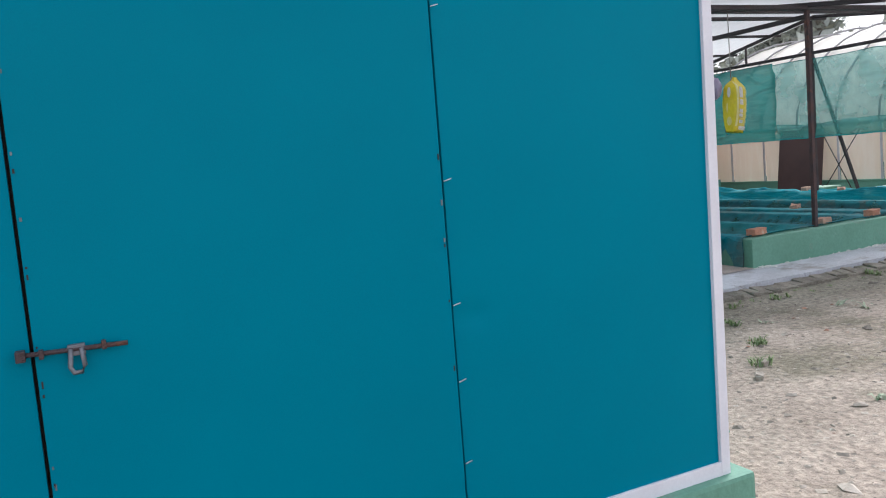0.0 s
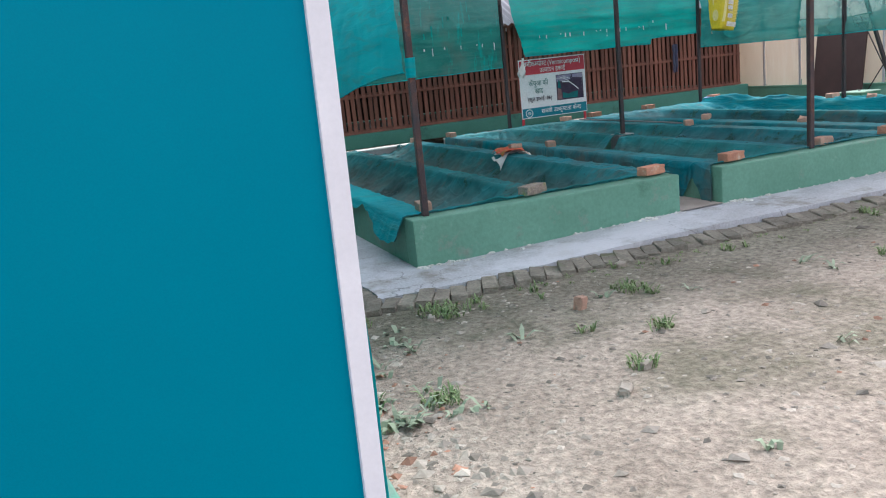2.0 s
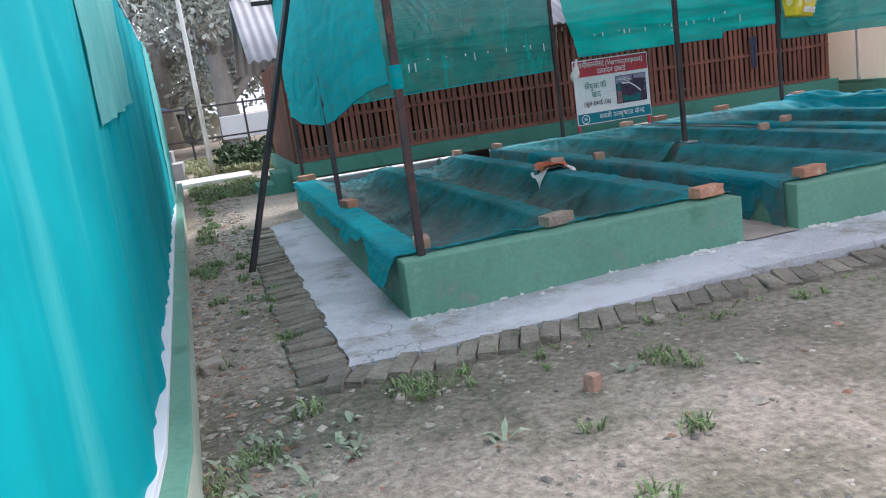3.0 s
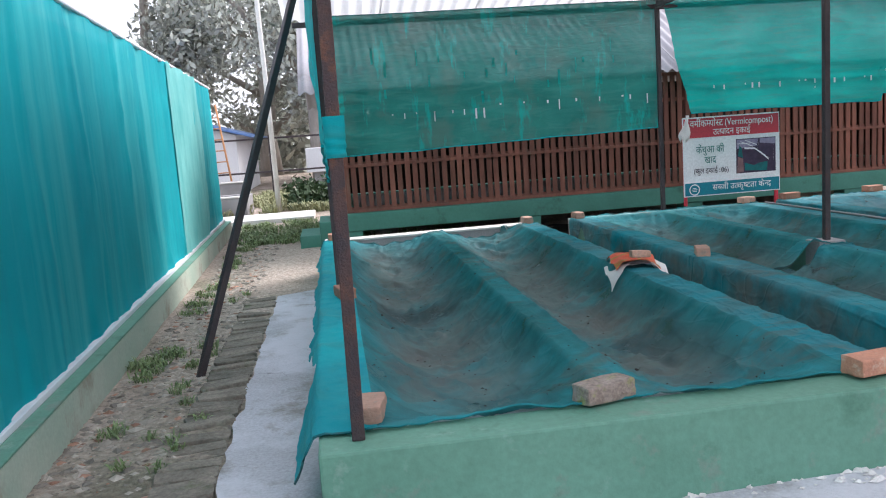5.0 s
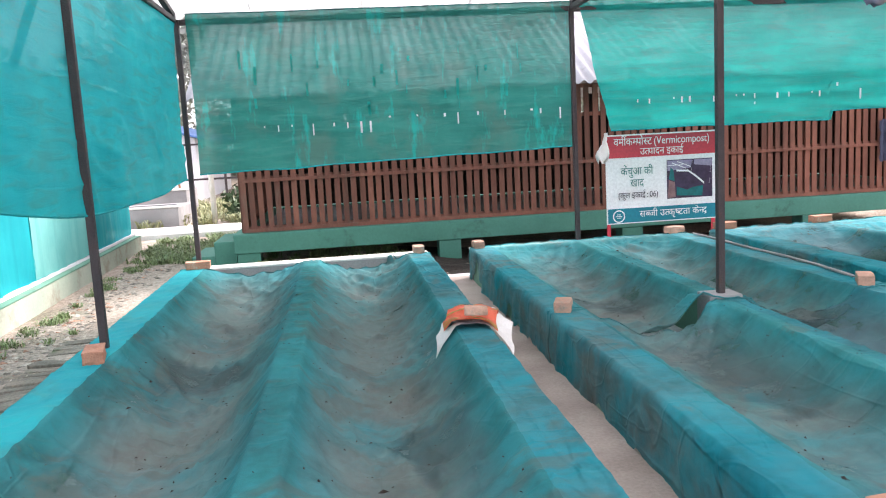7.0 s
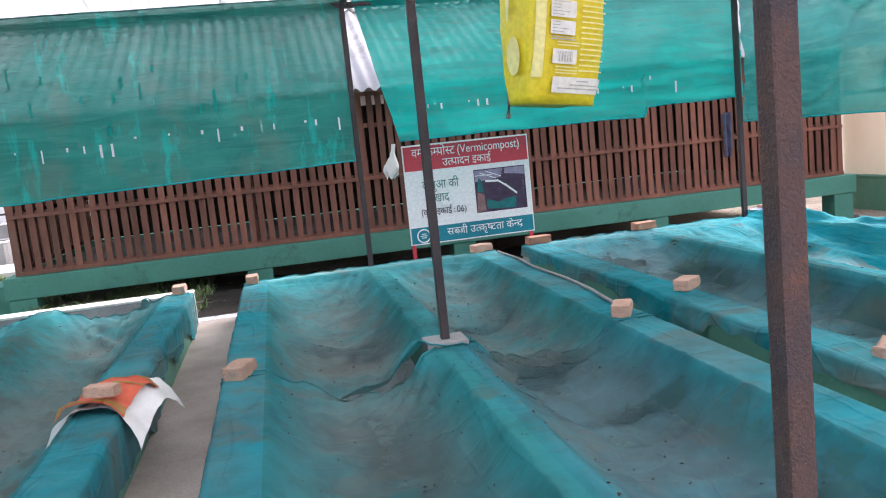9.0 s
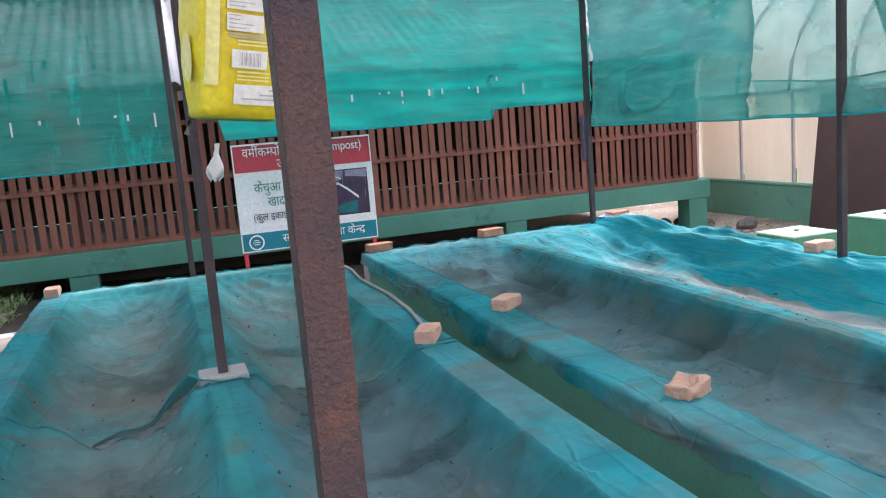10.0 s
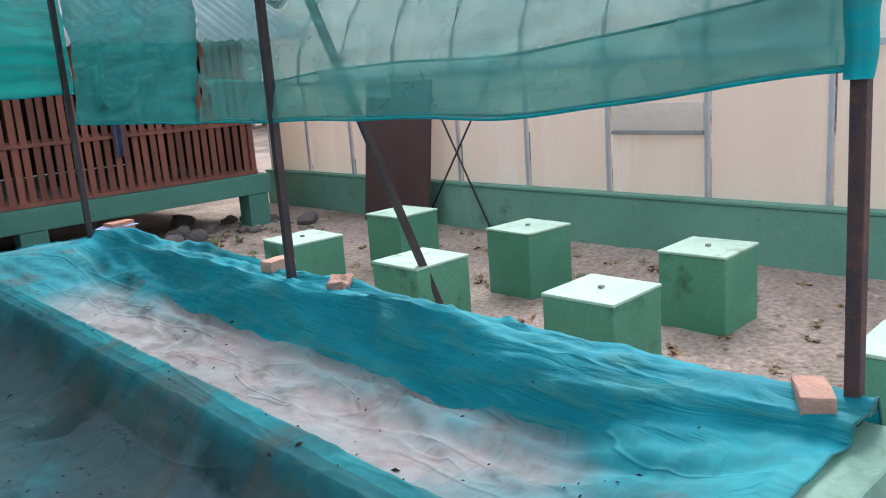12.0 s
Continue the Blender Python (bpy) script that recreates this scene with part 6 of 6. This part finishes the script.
blades("fallen_leaves", "dry brown leaves on the ground between the blocks", [(rw.uniform(11.9, 15.0), rw.uniform(5.5, 15.0), 0.06) for _ in range(150)], M_BROWNLEAF, 9, 9, 0.03, 0.016, 0.9)
blades("weeds", "sparse moss and weeds along the brick edging", [(rw.uniform(3.3, 12.5), rw.uniform(5.12, 5.34), rw.uniform(0.015, 0.035)) for _ in range(90)], M_WEED, 10, 40, 0.022, 0.003)
blades("weeds", "yellow-green weeds in the yard of blocks", [(rw.uniform(11.9, 14.9), rw.uniform(9.5, 15.0), rw.uniform(0.03, 0.07)) for _ in range(40)], M_WEED, 11, 40, 0.04, 0.005)
rs = random.Random(31)
for k in range(16):
    x, y, r = rs.uniform(12.3, 14.4), rs.uniform(13.9, 15.6), rs.uniform(0.07, 0.17)
    bm = bmesh.new()
    bmesh.ops.create_icosphere(bm, subdivisions=2, radius=r)
    for v in bm.verts:
        v.co = Vector((v.co.x, v.co.y * 0.8, v.co.z * 0.65)) * (1 + 0.5 * nz(v.co.x / r + k, v.co.y / r, v.co.z / r)) + Vector((x, y, ground_height(x, y) + r * 0.4))
    tagged(part("rock", bm, M_DARKROCK), "dark rough rock lying under the slatted shed", "rock", "rocks under the shed")

# ---- beyond: path, tanks, rail fence, plants, house and trees ----
tagged(part("pavement", box(-8.0, 18.75, -0.1, 3.4, 20.1, 0.09, 0.015), M_WHITEWASH), "pale cement footpath slab", "pavement", kind="structure")
for k, (xa, xb, ya, yb, h) in enumerate(((-3.5, 2.0, 20.6, 22.0, 0.42), (-4.5, 1.7, 23.2, 24.6, 0.62))):
    tank = thing("brick_tank", ((xa + xb) / 2, (ya + yb) / 2, 0), "low grey cement tank beside the footpath", "tank", "cement tanks")
    for w in ((xa, ya, xb, ya + 0.2), (xa, yb - 0.2, xb, yb), (xa, ya + 0.202, xa + 0.2, yb - 0.202), (xb - 0.2, ya + 0.202, xb, yb - 0.202)):
        part("tank_wall", box(w[0], w[1], -0.05, w[2], w[3], h, 0.015), M_GREYCONC, tank)
    part("tank_cap", box(xa - 0.02, ya - 0.02, h + 0.001, xb + 0.02, ya + 0.22, h + 0.03, 0.008), M_WHITEWASH, tank)
pole = thing("pole", (2.6, 21, 0), "tall thin white painted pole", "pole")
part("shaft", add_tube(bmesh.new(), [(2.62, 21, -0.1), (2.6, 21, 3.0), (2.55, 21, 6.5)], [0.055, 0.05, 0.045], 12), M_WHITEWASH, pole)
rails = thing("rail_fence", (0, 26, 0), "dark steel rail fence", "fence")
for k in range(12):
    part("fence_post", add_bar(bmesh.new(), (-9 + 1.6 * k, 26, -0.1), (-9 + 1.6 * k, 26, 1.75), 0.06, 0.06), M_STEEL, rails)
for z in (0.75, 1.65):
    part("fence_rail", add_bar(bmesh.new(), (-9.1, 25.96, z), (8.7, 25.96, z), 0.05, 0.05), M_STEEL, rails)
house = thing("white_house", (-3.0, 31, 0), "white single storey house with a blue sheet roof", "house")
gable = bmesh.new()
outline = [(-7.5, -0.1), (1.0, -0.1), (1.0, 1.85), (-3.2, 3.1), (-7.5, 1.85)]
front = [gable.verts.new((x, 29.0, z)) for x, z in outline]
rear = [gable.verts.new((x, 36.0, z)) for x, z in outline]
gable.faces.new(front)
gable.faces.new(rear[::-1])
for k in range(5):
    gable.faces.new((front[k], rear[k], rear[(k + 1) % 5], front[(k + 1) % 5]))
bmesh.ops.recalc_face_normals(gable, faces=gable.faces[:])
part("house_wall", gable, M_WHITEWALL, house)
for xa, za, xb, zb in ((-3.2, 3.13, 1.5, 1.74), (-8.0, 1.74, -3.2, 3.13)):
    slab = box(0, 28.6, 0, math.hypot(xb - xa, zb - za), 36.4, 0.06, 0.005, Matrix.Translation((xa, 0, za)) @ Matrix.Rotation(-math.atan2(zb - za, xb - xa), 4, "Y"))
    part("house_roof", slab, M_BLUE, house, "blue roof sheet")
ladder = thing("ladder", (0.7, 24.9, 0), "orange bamboo ladder leaning near the tank", "ladder")
for dx in (0, 0.4):
    part("ladder_rail", add_tube(bmesh.new(), [(0.9 + dx, 24.9, -0.05), (0.55 + dx, 25.4, 2.6)], 0.025, 8), M_BARKORANGE, ladder)
for k in range(8):
    f = 0.1 + 0.11 * k
    part("rung", add_tube(bmesh.new(), [(0.9 - 0.35 * f, 24.9 + 0.5 * f, 2.6 * f), (1.3 - 0.35 * f, 24.9 + 0.5 * f, 2.6 * f)], 0.016, 8), M_BARKORANGE, ladder)
rubble_box = tagged(part("white_slab", box(3.1, 27.2, 0.6, 6.0, 28.4, 1.3, 0.02), M_WHITEWALL), "white slab lying behind the rail fence", "slab")
part("slab_leg", box(3.3, 27.3, -0.05, 3.6, 28.3, 0.599), M_GREYCONC, rubble_box)
part("slab_leg", box(5.5, 27.3, -0.05, 5.8, 28.3, 0.599), M_GREYCONC, rubble_box)


def leaf_mass(centres, count, size, seed, spread=1.0):
    """Loose leaves about a set of clump centres (x, y, z, radius)."""
    rnd = random.Random(seed)
    verts, faces = [], []
    for _ in range(count):
        cx, cy, cz, r = rnd.choice(centres)
        d = Vector((rnd.gauss(0, 1), rnd.gauss(0, 1), rnd.gauss(0, 0.8)))
        p = Vector((cx, cy, cz)) + d.normalized() * r * rnd.random() ** 0.45 * spread
        a = Vector((rnd.gauss(0, 1), rnd.gauss(0, 1), rnd.gauss(0, 1))).normalized()
        b = a.cross(Vector((rnd.gauss(0, 1), rnd.gauss(0, 1), rnd.gauss(0, 1)))).normalized()
        k = size * rnd.uniform(0.6, 1.4)
        i = len(verts)
        verts += [p - a * k, p + b * k * 0.45, p + a * k, p - b * k * 0.45]
        faces.append((i, i + 1, i + 2, i + 3))
    bm = bmesh.new()
    vs = [bm.verts.new(v) for v in verts]
    for f in faces:
        bm.faces.new([vs[i] for i in f])
    return bm


def tree(x, y, h, crown, seed, leaves=6000, size=0.16, low=0.35, label="tall hazy tree with a pale trunk"):
    rnd = random.Random(seed)
    t = thing("tree", (x, y, 0), label, "tree", "trees beyond the fence")
    lean = Vector((rnd.uniform(-0.6, 0.6), rnd.uniform(-0.6, 0.6), 0))
    trunk = bmesh.new()
    pts = [Vector((x, y, -0.2)) + lean * (k / 6) + Vector((rnd.uniform(-0.1, 0.1), rnd.uniform(-0.1, 0.1), h * 0.85 * k / 6)) for k in range(7)]
    r0 = 0.035 * h
    add_tube(trunk, pts, [r0 * (1.25 if k == 0 else 1 - 0.13 * k) for k in range(7)], 10)
    centres = []
    for k in range(14):
        z = h * rnd.uniform(low, 0.85)
        a = rnd.uniform(0, 6.28)
        d = crown * rnd.uniform(0.35, 1.0) * (1.1 - 0.5 * z / h)
        base = pts[min(6, int(z / (h * 0.85) * 6))]
        tip = Vector((base.x + d * math.cos(a), base.y + d * math.sin(a), z + d * rnd.uniform(0.1, 0.6)))
        mid = (base + tip) / 2 + Vector((0, 0, rnd.uniform(-0.3, 0.2)))
        add_tube(trunk, [base, mid, tip], [r0 * 0.4, r0 * 0.25, r0 * 0.08], 7)
        for f in (0.55, 0.8, 1.0):
            p = base.lerp(tip, f)
            centres.append((p.x + rnd.uniform(-0.6, 0.6), p.y + rnd.uniform(-0.6, 0.6), p.z + rnd.uniform(-0.5, 0.5), crown * rnd.uniform(0.16, 0.36)))
    part("trunk", trunk, M_BARK, t)
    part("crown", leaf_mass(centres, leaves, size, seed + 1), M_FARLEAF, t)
    return t


tree(3.6, 33, 13, 5.0, 1, 9000, 0.14, 0.22)
tree(-3.5, 38, 12, 5.0, 2, 11000, 0.16, 0.25)
tree(8.5, 40, 12, 5.0, 3, 10000, 0.16, 0.2)
tree(-10, 36, 11, 5.0, 4, 6000, 0.22, 0.2)
tree(1.0, 44, 14, 6.0, 9, 8000, 0.17, 0.15)
tree(6.0, 37, 10, 4.5, 10, 6500, 0.15, 0.12)
tree(30, 24, 13, 5.5, 5, 6000, 0.22, 0.3)
tree(27, 34, 12, 5.0, 6, 6000, 0.22, 0.25)
tree(36, 14, 12, 5.0, 7, 5000, 0.22, 0.3)
tree(18, 42, 11, 5.0, 8, 5000, 0.22, 0.25)
bush = thing("bush", (3.9, 22.3, 0), "low leafy green vegetable plants", "plant")
rb = random.Random(4)
part("leaves", leaf_mass([(rb.uniform(2.9, 6.0), rb.uniform(21.2, 24.0), rb.uniform(0.1, 0.5), 0.35) for _ in range(40)], 5000, 0.075, 12), M_LEAF, bush)
hedge = thing("hedge", (0, 48, 0), "hazy far belt of dense trees", "trees")
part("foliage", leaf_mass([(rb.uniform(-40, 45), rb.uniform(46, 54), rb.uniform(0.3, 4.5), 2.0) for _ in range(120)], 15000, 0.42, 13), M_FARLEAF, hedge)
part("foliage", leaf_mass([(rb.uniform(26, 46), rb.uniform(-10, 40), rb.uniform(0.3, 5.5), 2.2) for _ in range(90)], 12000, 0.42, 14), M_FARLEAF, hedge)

# ---- small things ----
CLOTHX = 12.43
rag = part("cloth", sheet(lambda u, v: Vector((CLOTHX + 0.13 * (u - 0.5) * (1 - 0.3 * v) + 0.02 * nz(u * 3, v * 5), 14.53 - 0.03 * math.sin(u * 9), 1.42 - 0.55 * v - 0.05 * abs(u - 0.5))), 12, 20), M_CLOTH)
tagged(rag, "dark blue cloth hanging on the slatted wall", "cloth")
blue_rag = crumpled(11.45, 12.29, TOP + 0.075, 0.30, 0.17, 0.02, 12, 8.0, M_RAGBLUE, "rag", "")
tagged(blue_rag, "pale blue rag thrown over a brick on the bed corner", "cloth")
tie = tagged(part("rag_strip", sheet(lambda u, v: Vector((7.845 - 0.05 * v + (0.018 + 0.05 * smooth01(0.3, 0.75, v) - 0.03 * smooth01(0.85, 1.0, v)) * math.cos(6.28 * u) + 0.012 * nz(u * 5, v * 6), 12.345 + (0.012 + 0.02 * v) * math.sin(6.28 * u), 1.44 - 0.28 * v - 0.03 * math.sin(3 * 6.28 * u) * v)), 14, 18), M_WHITESACK), "dirty white rag knotted to the edge of the net", "cloth")
stump = tagged(part("brick_stub", box(-0.03, -0.03, -0.03, 0.032, 0.03, 0.08, 0.012, pose(4.06, 4.66, 0, 6, 4, 20), 0.006), M_PALEBRICK), "broken red brick stub standing in the earth", "brick")
for x, y, r, sz in ((2.48, 6.13, 20, 0.09), (3.6, 3.55, 40, 0.05), (3.83, 3.72, 10, 0.045), (3.3, 5.05, 60, 0.04), (4.75, 5.28, 10, 0.05)):
    st = tagged(part("stone", box(-sz * 0.7, -sz * 0.5, -0.01, sz * 0.7, sz * 0.5, sz * 0.7, sz * 0.18, pose(x, y, ground_height(x, y), 4, -6, r), sz * 0.1), M_STONE), "loose grey stone lying on bare earth", "stone", "loose stones")


def flecks(seed, count):
    """Crumbs of compost and chaff lying on the bed covers."""
    rnd = random.Random(seed)
    depsgraph = bpy.context.evaluated_depsgraph_get()
    verts, faces = [], []
    for _ in range(count):
        bx = rnd.choice(BEDS)
        x, y = rnd.uniform(bx[0] + 0.25, bx[1] - 0.25), rnd.uniform(Y0 + 0.4, Y1 - 0.4)
        hit, p, normal, _, ob, _ = scene.ray_cast(depsgraph, Vector((x, y, 0.6)), Vector((0, 0, -1)))
        if not hit or not ob.name.startswith("net_cover"):
            continue
        r, a = rnd.uniform(0.004, 0.012) * (2.2 if rnd.random() < 0.06 else 1), rnd.uniform(0, 3.14)
        c, d = math.cos(a) * r, math.sin(a) * r
        i = len(verts)
        verts += [(p.x - c, p.y - d, p.z + 0.003), (p.x + d * 0.4, p.y - c * 0.4, p.z + 0.004), (p.x + c, p.y + d, p.z + 0.003), (p.x - d * 0.4, p.y + c * 0.4, p.z + 0.004), (p.x, p.y, p.z + 0.004 + r * 0.5)]
        faces += [(i, i + 1, i + 4), (i + 1, i + 2, i + 4), (i + 2, i + 3, i + 4), (i + 3, i, i + 4)]
    me = bpy.data.meshes.new("compost_crumbs")
    me.from_pydata(verts, [], faces)
    me.materials.append(M_COMPOST)
    return tagged(new("compost_crumbs", me), "dark crumbs of compost on the bed covers", "crumbs", kind="stuff")


bpy.context.view_layer.update()
flecks(3, 900)
